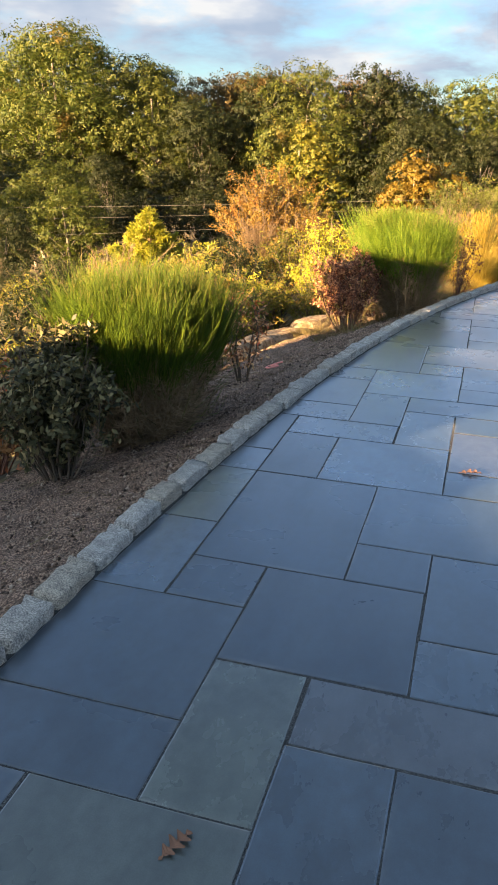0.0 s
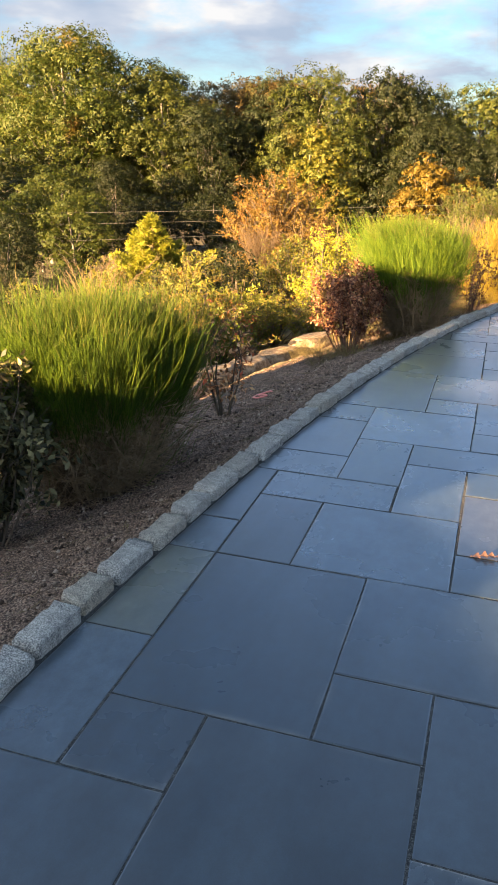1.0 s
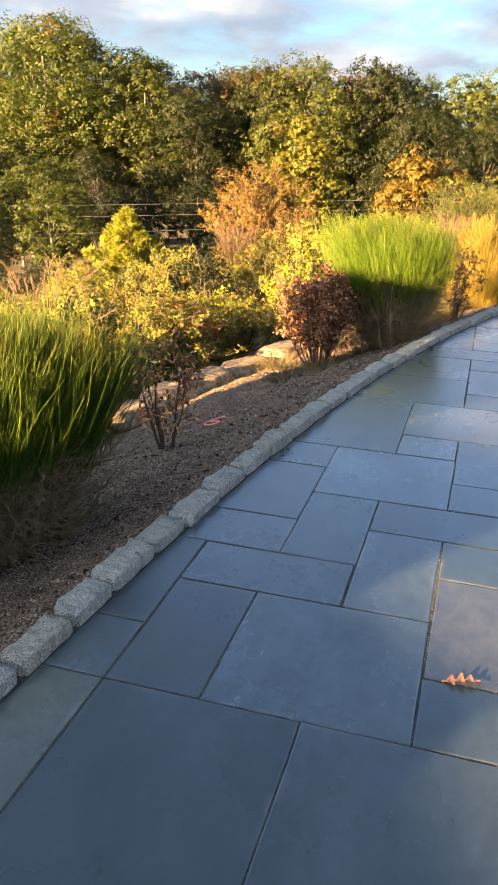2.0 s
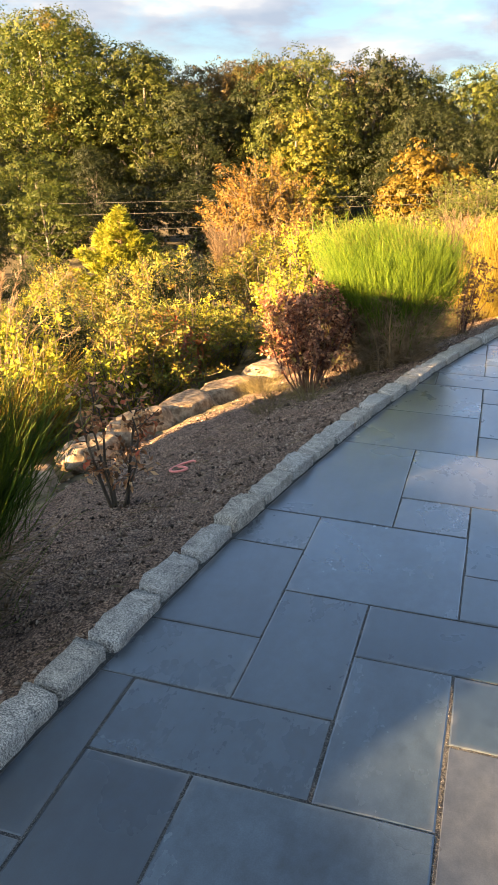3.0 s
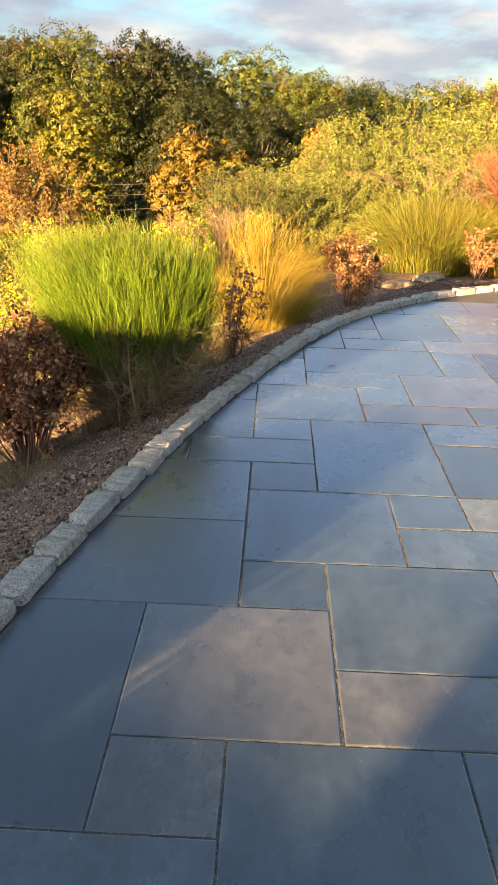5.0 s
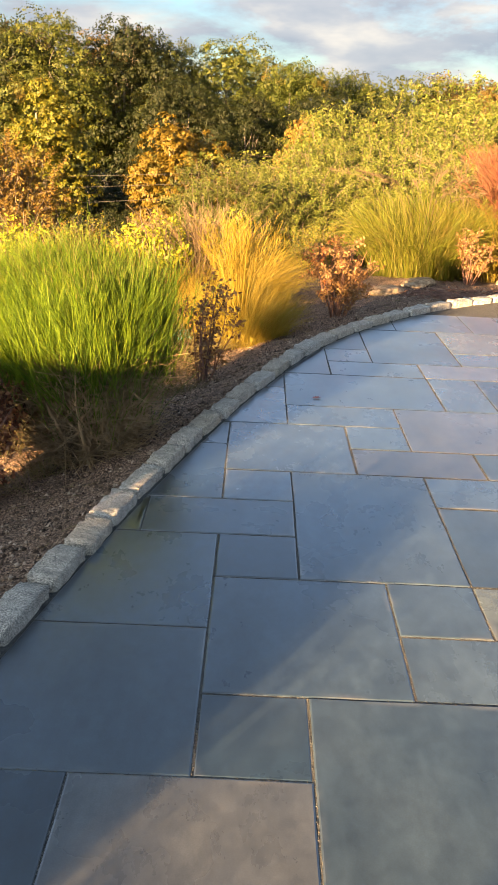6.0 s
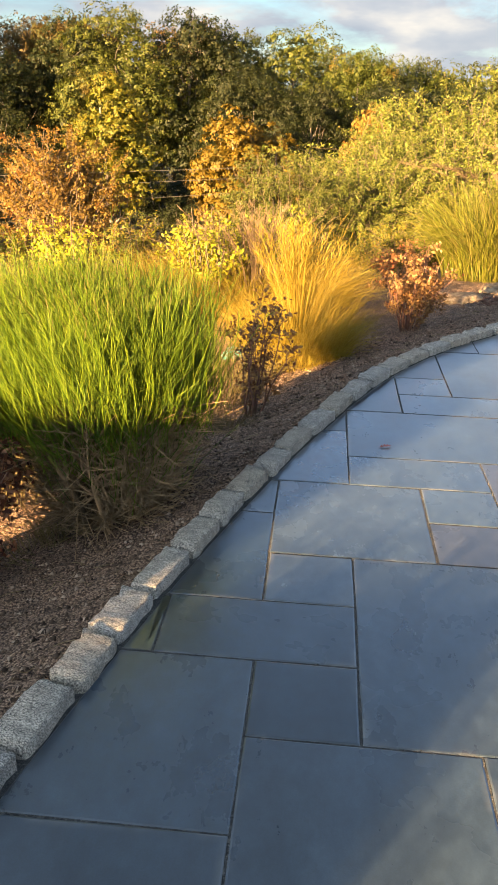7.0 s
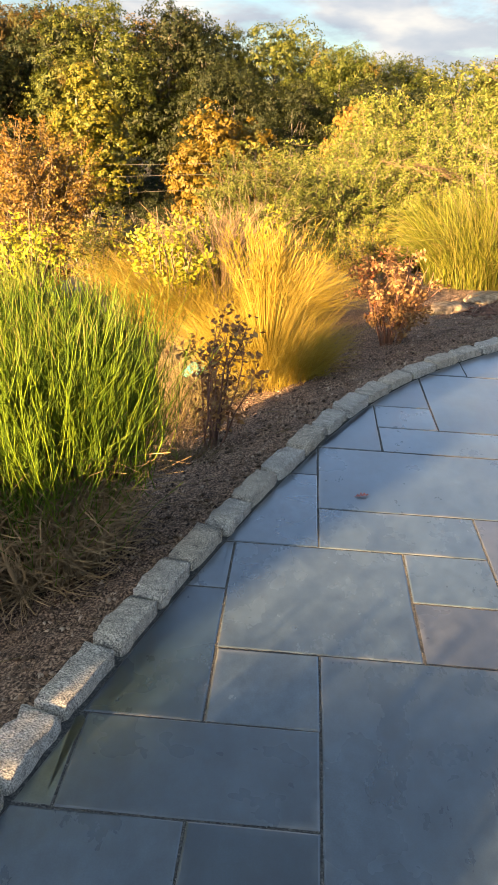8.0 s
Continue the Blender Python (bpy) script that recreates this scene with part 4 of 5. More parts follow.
plant("tall_grass", on_ground(4.98, 16.9), (grass_clump(47, 1.35, 1.8, 1800, STRAW, 0.006, 0.7, 0.4, 0.1), *plumes(48, 1.75, 1.5, 150, RED_PLUME, 0.75, 80, 0.3)), ("tuft", "stalkwork", "plumage"), "tall reed grass with dense reddish seed plumes", "ornamental grass", "reed grasses")
plant("tall_grass", on_ground(-2.62, 8.6), (grass_clump(49, 1.25, 1.3, 1800, STRAW, 0.006, 0.7, 0.35, 0.1), *plumes(50, 1.75, 1.2, 22, PLUME, 0.30, 40, 0.6)), ("tuft", "stalkwork", "plumage"), "golden reed grass with tan plumes below the bed", "ornamental grass", "reed grasses")
for k, (x, y, h, w, n) in enumerate([(0.72, 10.7, 0.34, 0.5, 260), (0.82, 11.3, 0.4, 0.6, 300), (0.98, 11.9, 0.4, 0.6, 300), (0.12, 8.5, 0.22, 0.4, 200), (-0.15, 8.3, 0.2, 0.4, 180), (0.34, 9.35, 0.3, 0.4, 220), (-0.12, 9.95, 0.6, 0.7, 420), (-0.3, 10.5, 0.6, 0.8, 420), (0.1, 10.6, 0.45, 0.7, 300), (-0.42, 9.15, 0.26, 0.42, 300), (-0.62, 9.5, 0.2, 0.4, 200), (-0.2, 8.75, 0.2, 0.36, 200), (0.25, 9.25, 0.2, 0.5, 160), (0.95, 10.6, 0.22, 0.4, 160), (0.86, 11.7, 0.42, 0.6, 300), (0.62, 12.0, 0.4, 0.6, 300), (0.92, 12.5, 0.45, 0.7, 320), (0.5, 12.7, 0.45, 0.7, 320), (0.8, 13.3, 0.5, 0.8, 320), (0.35, 11.4, 0.4, 0.6, 280)]):
    plant("grass_tuft", on_ground(x, y), (grass_clump(60 + k, h, w, n, DRY_GRASS, 0.003, 0.5, 0.3),), ("tuft",), "dry tuft of fine grass in the bed", "grass tuft", "grass tufts")


# ---- boulders at the edge of the bed ----
def boulder(seed, at, size, turn):
    r = np.random.default_rng(seed)
    bm = bmesh.new()
    bmesh.ops.create_icosphere(bm, subdivisions=4, radius=1)
    off = Vector(r.uniform(-50, 50, 3))
    for v in bm.verts:
        d = 1 + 0.22 * noise.noise(v.co * 1.3 + off) + 0.07 * noise.noise(v.co * 4 + off) + 0.02 * noise.noise(v.co * 11 + off)
        c = v.co * d
        v.co = (c.x * size[0], c.y * size[1], max(-0.6, min(c.z, 0.72)) * size[2])
    me = bpy.data.meshes.new("boulder")
    bm.to_mesh(me)
    bm.free()
    me.materials.append(BOULDER)
    smooth(me)
    ob = new("boulder", me)
    ob.matrix_world = pose(*at, 0, 0, turn)
    return tagged(ob, "weathered tan boulder at the edge of the bed", "boulder", "edging boulders")


for k, (x, y, a, b2, c, turn, dz) in enumerate([(-1.36, 7.85, 0.30, 0.15, 0.13, 74, 0.03), (-1.24, 8.42, 0.36, 0.17, 0.14, 72, 0.03), (-1.08, 9.0, 0.40, 0.18, 0.15, 76, 0.0), (-0.95, 9.72, 0.42, 0.19, 0.15, 70, 0.0), (-0.70, 10.42, 0.40, 0.20, 0.16, 66, 0.0), (-0.38, 11.1, 0.42, 0.22, 0.17, 62, 0.0), (-1.5, 7.1, 0.34, 0.2, 0.16, 80, -0.02), (2.95, 14.8, 0.24, 0.13, 0.07, 35, -0.05), (3.45, 15.45, 0.28, 0.15, 0.07, 40, -0.05), (4.9, 15.95, 0.36, 0.18, 0.08, 20, -0.05)]):
    boulder(70 + k, (x, y, ground_at(x, y) + dz + 0.08), (a, b2, c * 1.1), turn)

# ---- weeds and bushes below the bed ----
r0 = random.Random(17)
WEEDS = [
    ("weed_bush", shrub(81, 0.9, 1.0, 26, 5600, 0.034, WEED_LEAF, DARK_TWIG, 0.1, 0.5, fork=6, sides=3), "yellowing weed bush below the bed"),
    ("weed_bush", shrub(82, 0.75, 1.0, 26, 5600, 0.034, WEED_LEAF, DARK_TWIG, 0.1, 0.4, fork=6, sides=3), "weed bush with orange and green leaves"),
    ("sumac_bush", shrub(83, 0.8, 0.7, 12, 600, 0.08, RED_WEED, REDTWIG, 0.2, 0.35), "low sumac with bright red leaves"),
    ("leafy_bush", shrub(84, 1.1, 1.2, 28, 5600, 0.04, OAK_DARK_SHADE, DARK_TWIG, 0.1, 0.5, sides=3), "dull green leafy bush below the bed"),
    ("goldenrod", shrub(85, 1.0, 0.7, 30, 2600, 0.04, CEDAR_LEAF, DARK_TWIG, 0.05, 0.5), "yellow goldenrod in seed below the bed"),
]
first = {}
spots = [(0, -2.0, 10.1), (1, -2.2, 10.9), (2, -2.05, 10.75), (4, -1.9, 9.2), (3, -3.0, 10.3), (0, -2.6, 11.6), (1, -1.6, 11.9), (4, -2.9, 9.3), (0, -3.5, 12.6), (3, -2.5, 12.9), (1, -3.6, 11.3), (4, -1.2, 12.8), (1, -4.2, 13.6), (0, -2.0, 14.2), (3, -3.2, 7.6), (3, -3.6, 8.8), (1, -2.6, 6.6), (0, -3.0, 5.6), (4, -3.9, 10.0), (3, -4.6, 10.8), (1, -5.0, 12.2), (4, -1.6, 15.6), (0, -5.4, 14.6), (3, -4.8, 16.0), (4, -2.6, 16.8), (1, 2.4, 18.0), (0, -1.75, 9.7), (4, -2.3, 8.6), (0, -2.4, 7.4), (1, -1.9, 11.4), (4, -2.2, 12.2), (0, -3.1, 13.6), (1, -2.7, 15.2), (0, -3.9, 14.8), (4, -4.4, 12.6), (1, -5.8, 13.2), (4, -6.2, 15.2), (0, -6.6, 16.4), (1, -4.4, 17.4), (0, -1.2, 17.2), (1, -0.4, 18.4), (4, 0.9, 18.2), (0, -5.4, 11.2), (1, -4.2, 9.2), (0, -4.9, 8.4), (4, -3.6, 6.4), (1, -4.4, 7.4), (0, -4.0, 5.0), (1, -6.4, 10.4), (0, -7.4, 12.6), (4, -7.2, 14.4), (1, -8.6, 15.6), (0, -8.2, 18.6), (3, -7.0, 19.8), (3, -5.0, 20.4), (3, -9.4, 17.8), (0, -1.6, 20.0), (3, -2.0, 21.4), (3, -5.6, 9.4), (1, -6.6, 8.6), (3, -7.2, 10.8), (0, -5.8, 7.4), (3, -8.2, 12.0), (0, -7.6, 9.6), (3, -6.2, 6.6), (1, -0.9, 11.5), (4, -1.0, 12.1), (4, 0.25, 14.3), (4, 0.7, 14.9), (4, 0.1, 15.2), (3, -9.6, 20.5), (3, -10.8, 21.6), (3, -11.8, 23.6), (0, -10.2, 18.8), (3, -12.8, 25.2), (1, -9.0, 17.2), (3, -11.6, 19.6), (3, -14.0, 27.4), (3, -12.4, 21.6)]
for kind, x, y in spots:
    nm, meshes, lab = WEEDS[kind]
    m = pose(*on_ground(x, y), 0, 0, r0.uniform(0, 360)) @ Matrix.Diagonal((*[r0.uniform(0.9, 1.35)] * 3, 1))
    if kind in first:
        c = copy_thing(first[kind], m)
        c.matrix_world = m
    else:
        first[kind] = plant(nm, (0, 0, 0), meshes, SH, lab, "bush", nm + " patch")
        first[kind].matrix_world = m

TR = ("trunk", "crown")
plant("cedar_tree", on_ground(-8.4, 22.8), cedar(91, 2.75, 4.0, CEDAR_LEAF, TWIG, 130), ("trunk", "greenery"), "young yellow-green cedar with feathery boughs", "tree", "young cedars")
plant("cedar_tree", on_ground(-6.1, 21.6), cedar(92, 1.7, 1.5, CEDAR_LEAF, TWIG, 60), ("trunk", "greenery"), "low yellow-green cedar with feathery boughs", "tree", "young cedars")
plant("orange_bush", on_ground(-7.5, 33), shrub(93, 4.75, 4.5, 90, 44000, 0.085, ORANGE_LEAF, DARK_TWIG, 0.12, 0.65, 0.15, stem_r=0.03, fork=7), SH, "tall bush in full orange autumn leaf", "bush", "orange bushes")
plant("orange_bush", on_ground(-2.3, 17.6), shrub(94, 1.6, 1.8, 50, 12000, 0.048, ORANGE_LEAF, DARK_TWIG, 0.12, 0.6, stem_r=0.012), SH, "rounded bush with orange and yellow leaves", "bush", "orange bushes")
plant("orange_bush", on_ground(-3.15, 16.2), (grass_clump(95, 1.0, 0.8, 420, STRAW, 0.012, 0.3), *plumes(96, 1.3, 0.8, 70, PLUME, 0.6, 60, 0.1)), ("tuft", "stalkwork", "plumage"), "tall dry grass with tan seed plumes", "bush", "orange bushes")

# pale green willow-like bushes beyond the end of the bed
r1 = random.Random(23)
OLIVES = [shrub(101, 3.0, 3.4, 60, 46000, 0.05, OLIVE_LEAF, DARK_TWIG, 0.08, 0.5, stem_r=0.010, fork=8, sides=3), shrub(102, 2.9, 3.6, 60, 46000, 0.05, OLIVE_LEAF, DARK_TWIG, 0.08, 0.5, stem_r=0.010, fork=7, sides=3)]
firsts = []
for k, (x, y, top) in enumerate([(0.75, 20.6, 1.0), (2.5, 21.6, 1.2), (4.2, 22.2, 1.6), (2.9, 25.2, 1.75), (4.6, 25.6, 2.2), (6.4, 23.5, 2.1), (6.4, 27.5, 2.6), (8.6, 25.5, 2.4), (9.5, 21.5, 2.2), (8.4, 31.0, 2.9), (11.8, 27.0, 2.8), (11.5, 33.0, 3.0), (5.0, 31.5, 2.4), (14.5, 29.5, 3.0), (12.4, 22.5, 2.4)]):
    z = ground_at(x, y)
    sc = (top - z) / 3.0
    m = pose(x, y, z - 0.02, 0, 0, r1.uniform(0, 360)) @ Matrix.Diagonal((sc, sc, sc, 1))
    if k < 2:
        ob = plant("willow_bush", (0, 0, 0), OLIVES[k], SH, "broad willow bush with pale yellow-green leaves", "bush", "willow bushes")
        firsts.append(ob)
    else:
        ob = copy_thing(firsts[k % 2], m)
    ob.matrix_world = m


def stand(meshes, spots, label, group, name="tree", seed=1):
    """One tree built of meshes and copied to the spots: x, y, height of the top, width factor."""
    r = random.Random(seed)
    tall = max(v.co.z for v in meshes[1].vertices)
    done = None
    for x, y, top, wide in spots:
        z = ground_at(x, y)
        sc = (top - z) / tall
        m = pose(x, y, z, 0, 0, r.uniform(0, 360)) @ Matrix.Diagonal((sc * wide, sc * wide, sc, 1))
        if done is None:
            done = plant(name, (0, 0, 0), meshes, TR, label, "tree", group)
            ob = done
        else:
            ob = copy_thing(done, m)
        ob.matrix_world = m


# ---- trees in the valley ----
stand(leafy_tree(111, 8.0, 4.6, 1.0, 120, 32000, 0.115, POPLAR_LEAF, BARK, 0.2, 0.62), [(-8.2, 43, 2.75, 1.1)], "slender yellow-green young poplar tree", "young trees", "poplar_tree")
stand(leafy_tree(112, 6.0, 3.8, 0.6, 90, 18000, 0.11, GOLD_LEAF, BARK, 0.2, 0.5), [(-2.0, 36, 1.55, 1.0), (-0.6, 37, 1.0, 1.0), (5.6, 38, 1.5, 0.9), (-33.5, 44, 2.6, 1.0), (-26, 36, -1.0, 1.2)], "small golden-leaved maple tree", "young trees", "maple_tree")
stand(leafy_tree(113, 6.0, 3.4, 0.6, 90, 18000, 0.11, ORANGE_LEAF, BARK, 0.2, 0.5), [(3.0, 37, 1.75, 0.9)], "small orange-leaved maple tree", "young trees", "maple_tree")

FOREST = [
    (leafy_tree(121, 15, 11, 2.2, 160, 56000, 0.165, OAK_YELLOW, BARK, 0.8), "oak in yellowing olive leaf at the wood's edge", [(-31, 57, 9.9, 1.0), (3.5, 63, 5.3, 0.85), (8.0, 66, 5.0, 0.8), (-43, 62, 9.0, 1.0)]),
    (leafy_tree(122, 14, 9, 1.2, 130, 44000, 0.16, OAK_OLIVE, BARK, 0.8), "oak in olive green leaf", [(-24, 59, 7.6, 1.1), (-12.2, 60, 7.3, 1.0), (-1.5, 65, 6.8, 1.0), (-36, 68, 10.2, 1.0), (12.5, 68, 5.0, 1.0), (-5.0, 64, 6.4, 0.9), (-19, 70, 7.8, 1.0), (0.5, 73, 6.2, 1.0)]),
    (leafy_tree(123, 13, 9, 0.8, 120, 36000, 0.16, OAK_DARK_SHADE, BARK, 0.8), "dark green oak in the wood, its leaf colour dimmed for shade", [(-19.5, 57, 4.6, 1.0), (-7.5, 62, 7.2, 0.9), (-15, 61, 6.4, 0.9), (-3.8, 58, 3.8, 0.9), (0.6, 57, 3.0, 0.9), (5.0, 58, 3.4, 0.9), (-23.5, 50, 1.0, 0.9), (-28, 66, 8.2, 1.0), (9.0, 60, 3.2, 1.0)]),
    (leafy_tree(124, 13, 9, 1.0, 120, 38000, 0.16, OAK_RUST, BARK, 0.8), "oak turning rusty brown", [(-21, 66, 7.4, 0.9), (-16.5, 67, 7.6, 0.9), (17, 70, 5.3, 1.1), (22, 72, 5.6, 1.1), (27, 70, 6.6, 1.1), (33, 73, 6.8, 1.2), (39, 70, 7.0, 1.2), (-10, 72, 7.6, 0.9)]),
    # understorey shade is carried by the darkened leaf colour
    (leafy_tree(125, 7, 6, 0.3, 56, 12500, 0.14, OAK_DARK_SHADE, BARK, 0.4), "dark green understorey tree, shade put into its leaf colour", [(-29.5, 52, 1.5, 1.2), (-34, 55, 3.0, 1.3), (-20.5, 47, -1.6, 1.0), (-16.5, 50, -0.2, 1.0), (-12, 50, -0.6, 1.0), (-5.5, 48, -1.6, 1.0), (-1.5, 46, -1.8, 1.0), (-26, 45, -0.6, 1.1), (-31, 46, -0.4, 1.1), (-9, 50, -0.8, 0.9), (3, 46, -0.9, 1.0), (7.5, 47, -0.3, 1.0), (12, 48, 0.6, 1.1), (17, 50, 1.4, 1.2), (-37, 50, 0.5, 1.2), (-23, 38, -2.6, 1.0), (-11, 40, -2.4, 1.1), (-14.5, 38, -2.6, 1.1), (-18.5, 36, -2.4, 1.1), (-7.5, 38, -2.8, 1.0), (-3.5, 42, -1.8, 1.0), (0.5, 43, -1.2, 1.0), (-27, 33, -1.8, 1.0), (-5.2, 44, -2.2, 1.0), (-6.8, 47, -1.2, 1.1), (-2.6, 48, -0.8, 1.0)]),
    (leafy_tree(126, 7, 6, 0.3, 56, 16000, 0.14, OAK_DARK_SHADE, BARK, 0.4), "dull green understorey tree, its leaf colour darkened as shade", [(-18, 44, -1.0, 1.0), (-22, 42, -1.2, 1.1), (-28, 40, -1.0, 1.1), (-14, 45, -2.0, 1.0), (22, 52, 2.0, 1.2), (27, 56, 3.0, 1.3), (-16.5, 27.5, -0.9, 0.9)]),
    (leafy_tree(127, 7, 5.5, 0.3, 56, 15000, 0.13, OAK_YELLOW, BARK, 0.4), "understorey tree turning yellow", [(-17.9, 35, -0.3, 1.0), (-20.5, 38, 0.9, 1.0), (-22.5, 33, 0.4, 1.0)]),
]
for k, (meshes, lab, spots) in enumerate(FOREST):
    stand(meshes, spots, lab, "trees of the wood", "oak_tree", 30 + k)

# the wood goes on behind
rb = np.random.default_rng(77)
lobes = 3000
bx, by = rb.uniform(-95, 95, lobes), rb.uniform(75, 92, lobes)
bz = height(bx, by, False)
crown = 12.2 + 1.0 * np.sin(bx * 0.5) + 0.9 * np.sin(bx * 1.3 + by) + 0.8 * np.sin(by * 0.7 + bx * 0.23) - 0.05 * (bx + 30)
hub = np.stack([bx, by, bz + crown * rb.uniform(0.1, 1.0, lobes) ** 0.4], 1)
n = 150000
which = rb.integers(0, lobes, n)
dirs = unit(rb.normal(size=(n, 3)) + [0, -0.6, 0.5])
at = hub[which] + dirs * (rb.uniform(0.6, 1.3, lobes)[which] * rb.uniform(0.8, 1.1, n))[:, None]
wood_me = mesh_np("far_wood", *leaves(at, dirs + rb.normal(size=(n, 3)) * 0.35, 0.3, 0.75, rb, 0.2, 3), OAK_OLIVE)
tagged(new("far_wood", wood_me), "far oak wood closing the valley", "wood", kind="stuff")

# ---- gravel road and cables across the valley ----
rx = np.linspace(-60, 30, 160)
ry0 = 27.5 + 1.2 * np.sin(rx * 0.07)
rows = [(rx, ry0 + o, height(rx, ry0 + o, False) * 0 + height(rx, ry0, False) + 0.16 + dz) for o, dz in ((-1.6, -0.16), (-1.3, 0), (0, 0.03), (1.3, 0), (1.6, -0.16))]
rv = np.stack([np.stack(q, 1) for q in rows], 0)
ri = np.arange(5 * 160).reshape(5, 160)
rf = np.stack([ri[:-1, :-1], ri[:-1, 1:], ri[1:, 1:], ri[1:, :-1]], -1).reshape(-1, 4)
tagged(new("road", smooth(mesh_np("road", rv.reshape(-1, 3), rf, GRAVEL))), "pale gravel lane below the bed", "road", kind="structure")

for z, rise, y in ((-0.95, 0.058, 34.0), (-1.40, 0.068, 34.4), (-1.98, 0.085, 34.0)):
    xs = np.linspace(-45, 40, 40)
    p = np.stack([xs, np.full(40, y), z + rise * (xs + 10) + 0.0004 * (xs + 10) ** 2], 1)[None]
    tagged(new("power_cable", mesh_np("power_cable", *tubes(p, np.full((1, 40), 0.0055), 5), CABLE)), "thin grey overhead cable across the valley", "cable", "overhead cables")


# ---- small things ----
def oak_leaf(at, size, mat, turn, label, seed):
    """A fallen lobed leaf, curled, on the slabs."""
    r = random.Random(seed)
    bm = bmesh.new()
    n = 44
    mid, edge = [], [[], []]
    for k in range(n + 1):
        t = k / n
        w = 0.26 * math.sin(math.pi * min(1, t * 1.02)) ** 0.7 * (0.55 + 0.45 * math.cos(t * 8.4 * math.pi + 0.4)) + 0.012
        curl = 0.05 * math.sin(t * 3.1) + 0.03 * t
        mid.append(bm.verts.new((t - 0.5, 0, curl * 0.6 + 0.02)))
        for q, s in ((0, 1), (1, -1)):
            edge[q].append(bm.verts.new((t - 0.5 + 0.09 * w / 0.26, s * w, curl + w * 0.18 + r.uniform(0, 0.025))))
    for k in range(n):
        bm.faces.new((mid[k], mid[k + 1], edge[0][k + 1], edge[0][k]))
        bm.faces.new((mid[k + 1], mid[k], edge[1][k], edge[1][k + 1]))
    me = bpy.data.meshes.new("fallen_leaf")
    bm.to_mesh(me)
    bm.free()
    me.materials.append(mat)
    smooth(me)
    ob = new("fallen_leaf", me)
    ob.matrix_world = pose(*at, 0, 0, turn) @ Matrix.Diagonal((size, size, size, 1))
    return tagged(ob, label, "leaf", "fallen leaves")


oak_leaf((0.84, 1.73, 0.001), 0.105, DRY_LEAF, 65, "curled brown oak leaf on the slabs", 1)
oak_leaf((1.42, 4.28, 0.001), 0.12, DRY_LEAF, 12, "curled pinkish brown oak leaf on the slabs", 2)
oak_leaf((1.79, 9.89, 0.001), 0.065, RED_LEAF, 20, "small reddish fallen leaf on the slabs", 3)
oak_leaf((1.77, 5.74, 0.001), 0.03, RED_LEAF, 50, "tiny pink fallen leaf on the slabs", 4)

# faded red rubber loop lying on the soil
n = 40
t = np.linspace(0, 1.95 * np.pi, n)
lx, ly = -0.36 + 0.075 * np.cos(t + 0.6), 7.14 + 0.085 * np.sin(t + 0.6)
lx[-8:] -= np.linspace(0.01, 0.13, 8)
loop = np.stack([lx, ly, height(lx, ly) + 0.012], 1)[None]
tagged(new("rubber_loop", smooth(mesh_np("rubber_loop", *tubes(loop, np.full((1, n), 0.0075), 6), PINK))), "loop of faded red rubber hose on the soil", "hose")


def tub(at):
    """A shallow turquoise plastic tub, upside down."""
    bm = bmesh.new()
    n = 28
    rings = []
    for rad, z in ((0.27, 0.0), (0.275, 0.012), (0.25, 0.02), (0.22, 0.13), (0.20, 0.155), (0.15, 0.162)):
        rings.append([bm.verts.new((1.25 * rad * math.cos(2 * math.pi * k / n), rad * math.sin(2 * math.pi * k / n), z)) for k in range(n)])
    for a, b3 in zip(rings, rings[1:]):
        for k in range(n):
            bm.faces.new((a[k], a[(k + 1) % n], b3[(k + 1) % n], b3[k]))
    bm.faces.new(rings[-1])
    me = bpy.data.meshes.new("plastic_tub")
    bm.to_mesh(me)
    bm.free()
    me.materials.append(TEAL)
    ob = new("plastic_tub", smooth(me))
    ob.matrix_world = pose(*at, 4, -6, 25) @ Matrix.Diagonal((0.62, 0.5, 0.4, 1))
    tagged(ob, "turquoise plastic tub upside down behind the bushes", "tub")


tub((0.82, 12.7, ground_at(0.82, 12.7) - 0.01))


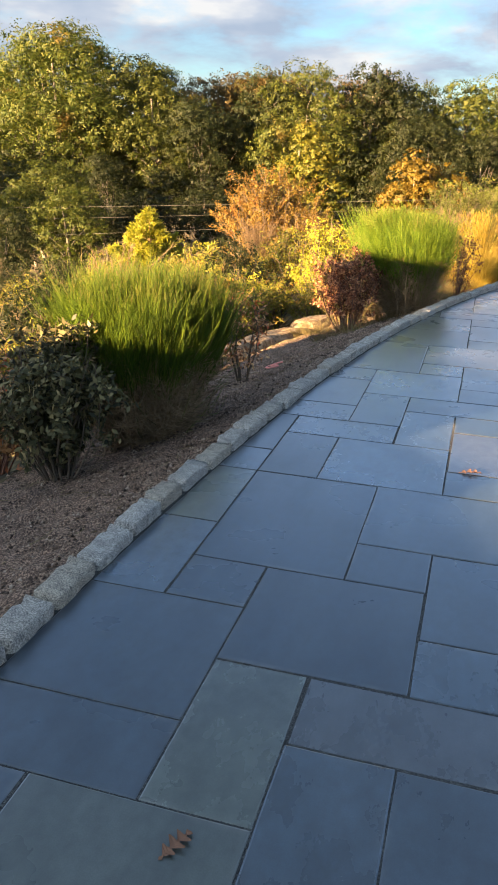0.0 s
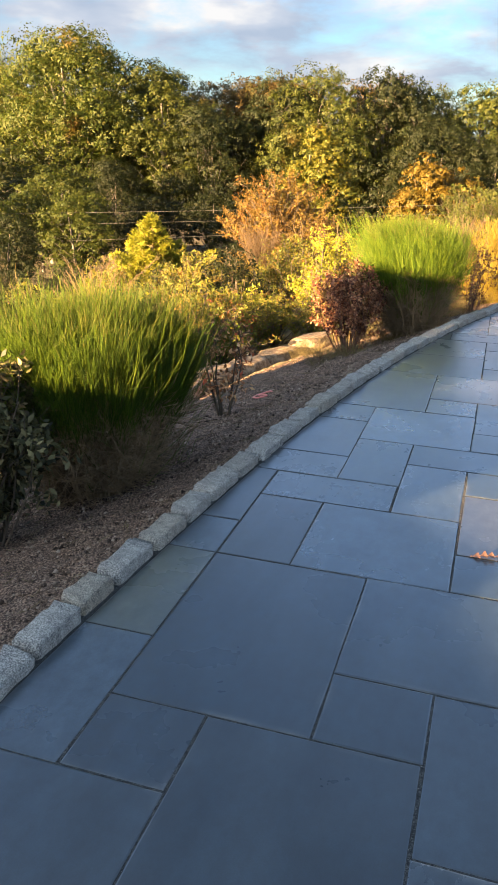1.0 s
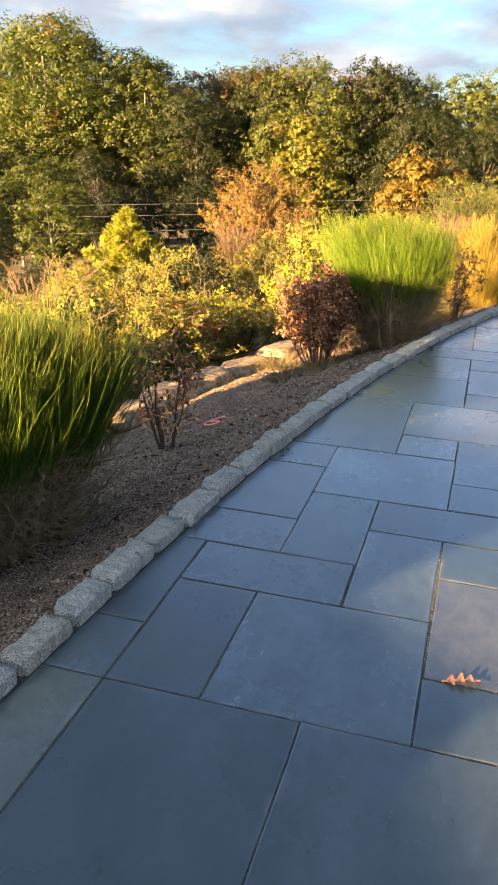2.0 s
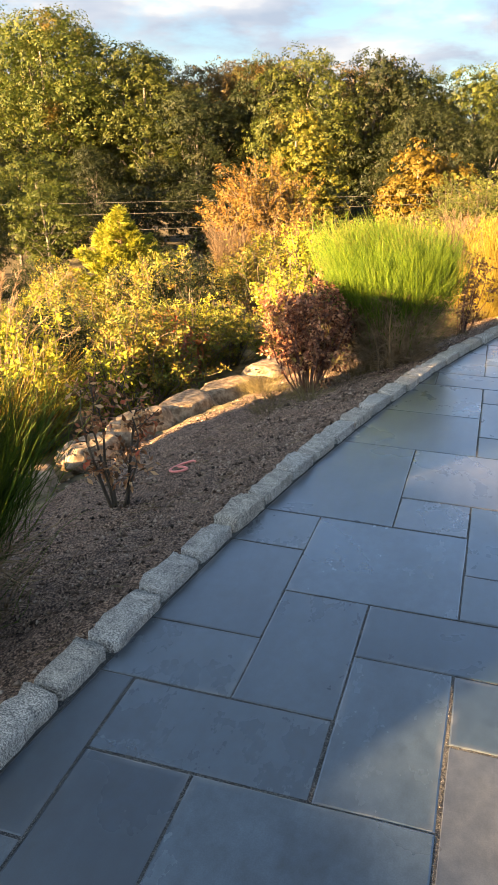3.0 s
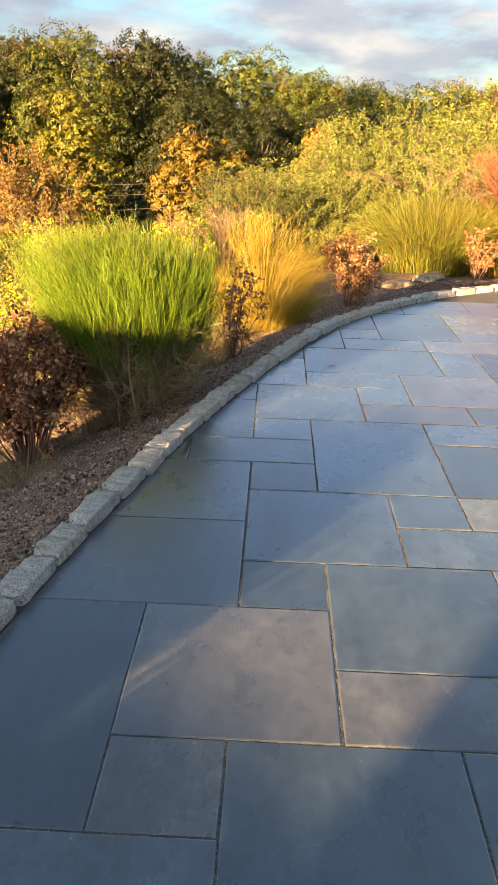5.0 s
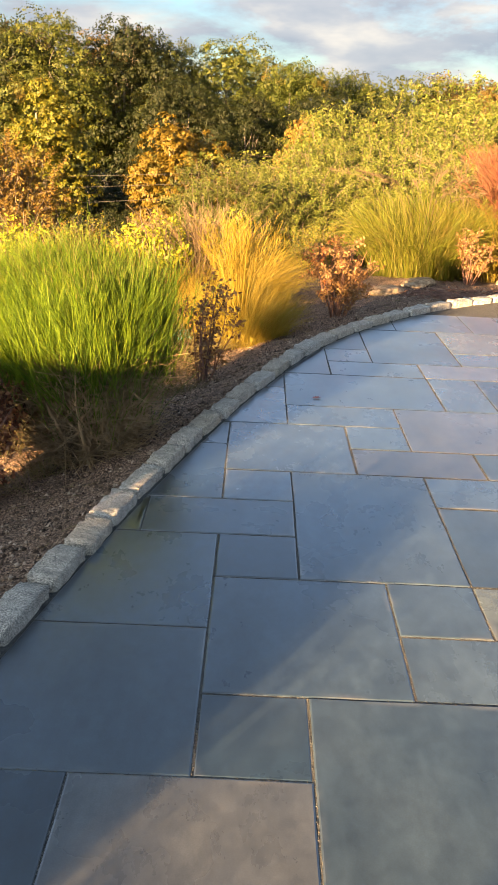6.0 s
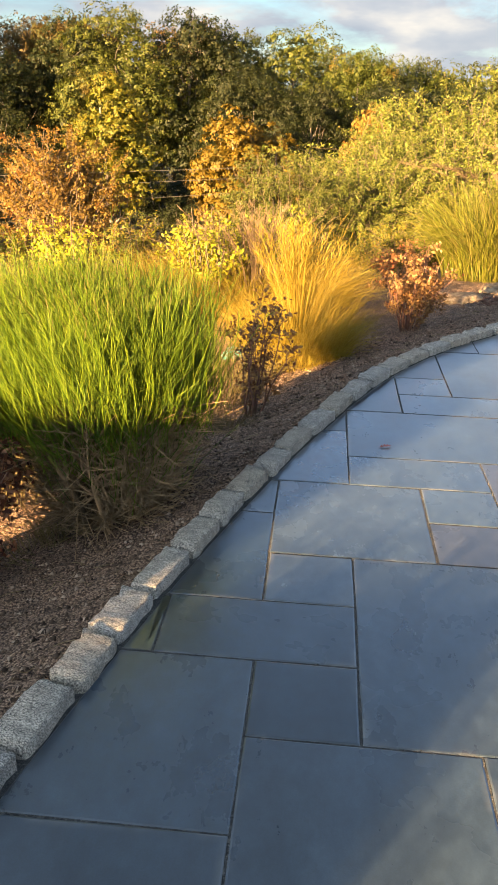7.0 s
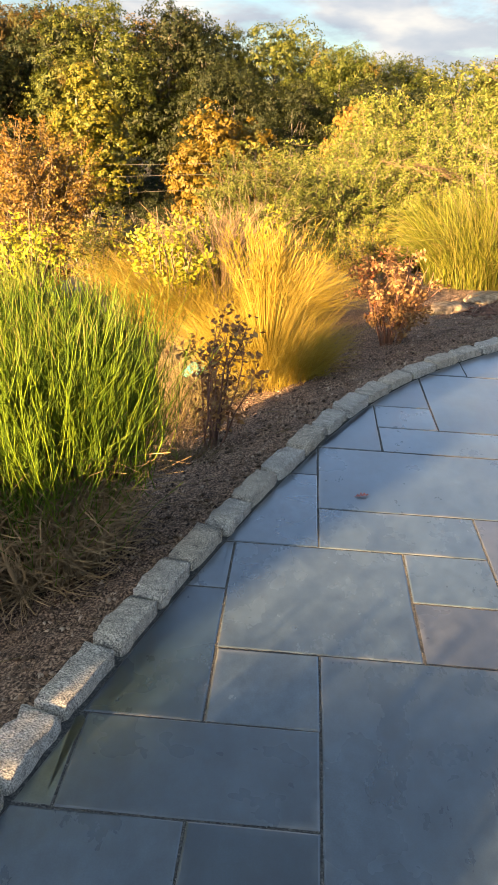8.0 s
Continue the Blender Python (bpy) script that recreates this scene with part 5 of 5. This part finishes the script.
def grit(name, count, lo, hi, seed, label, near, mat):
    """Small stones scattered over the bed, one mesh."""
    r = np.random.default_rng(seed)
    s = r.uniform(-1.5, 13, count * 3)
    d = 0.15 + np.abs(r.normal(size=count * 3)) * near
    k = np.interp(s, KS, np.arange(len(KS))).astype(int)
    x, y = KX[k] - np.cos(KA[k]) * d, KY[k] + np.sin(KA[k]) * d
    dd, _ = outside(x, y)
    ok = np.flatnonzero((dd > 0.15) & (dd < 2.2))[:count]
    x, y = x[ok], y[ok]
    z = height(x, y)
    m = len(x)
    knob = np.array([[1, 0, -0.4], [-0.5, 0.87, -0.4], [-0.5, -0.87, -0.4], [0, 0, 0.9]], float)
    size = lo * (hi / lo) ** (r.random(m) ** 2.2)
    v = knob[None] * r.uniform(0.6, 1.3, (m, 4, 1)) * size[:, None, None] * np.array([1, 1, 0.7])
    a = r.uniform(0, 6.28, m)
    c, q = np.cos(a)[:, None], np.sin(a)[:, None]
    v = np.stack([v[:, :, 0] * c - v[:, :, 1] * q + x[:, None], v[:, :, 0] * q + v[:, :, 1] * c + y[:, None], v[:, :, 2] + z[:, None] + size[:, None] * 0.25], 2)
    tri = np.array([[0, 1, 3], [1, 2, 3], [2, 0, 3], [0, 2, 1]])
    f = (np.arange(m)[:, None, None] * 4 + tri[None]).reshape(-1, 3)
    tagged(new(name, mesh_np(name, v.reshape(-1, 3), f, mat)), label, "gravel", kind="stuff")


grit("bed_gravel", 52000, 0.0028, 0.017, 5, "loose brown gravel and clods on the bed", 0.9, PEBBLE)

# dry stalks and needles on the soil
rs = np.random.default_rng(9)
n = 800
ss = rs.uniform(-1.0, 12.5, n)
dd = 0.16 + rs.uniform(0, 1, n) ** 0.7 * 1.6
kk = np.interp(ss, KS, np.arange(len(KS))).astype(int)
sx, sy = KX[kk] - np.cos(KA[kk]) * dd, KY[kk] + np.sin(KA[kk]) * dd
an, ln = rs.uniform(0, 6.28, n), rs.uniform(0.02, 0.13, n)
ex, ey = sx + np.cos(an) * ln, sy + np.sin(an) * ln
st = np.stack([sx, sy, height(sx, sy) + 0.008], 1)
en = np.stack([ex, ey, height(ex, ey) + rs.uniform(0.006, 0.03, n)], 1)
straw = mesh_np("bed_straw", *tubes(bend(st, en, 4, rs, 0.008), np.full((n, 4), 0.0013), 3), DRY_GRASS)
tagged(new("bed_straw", straw), "dry stalks and bits of straw lying on the bed", "straw", kind="stuff")

# reddish bark mulch at the far end of the bed
n = 900
cx, cy = rs.normal(3.75, 0.35, n), rs.normal(14.75, 0.22, n)
an = rs.uniform(0, 6.28, n)
ln = rs.uniform(0.02, 0.06, n)
cz = height(cx, cy) + 0.012
chip = np.stack([cx, cy, cz], 1)
half = np.stack([np.cos(an) * ln / 2, np.sin(an) * ln / 2, rs.normal(0, 0.006, n)], 1)
mulch = mesh_np("bark_mulch", *tubes(np.stack([chip - half, chip, chip + half], 1), np.array([0.004, 0.008, 0.003])[None] * np.ones((n, 1)), 4), REDTWIG)
tagged(new("bark_mulch", mulch), "reddish bark mulch at the far end of the bed", "mulch", kind="stuff")

lay_patio()
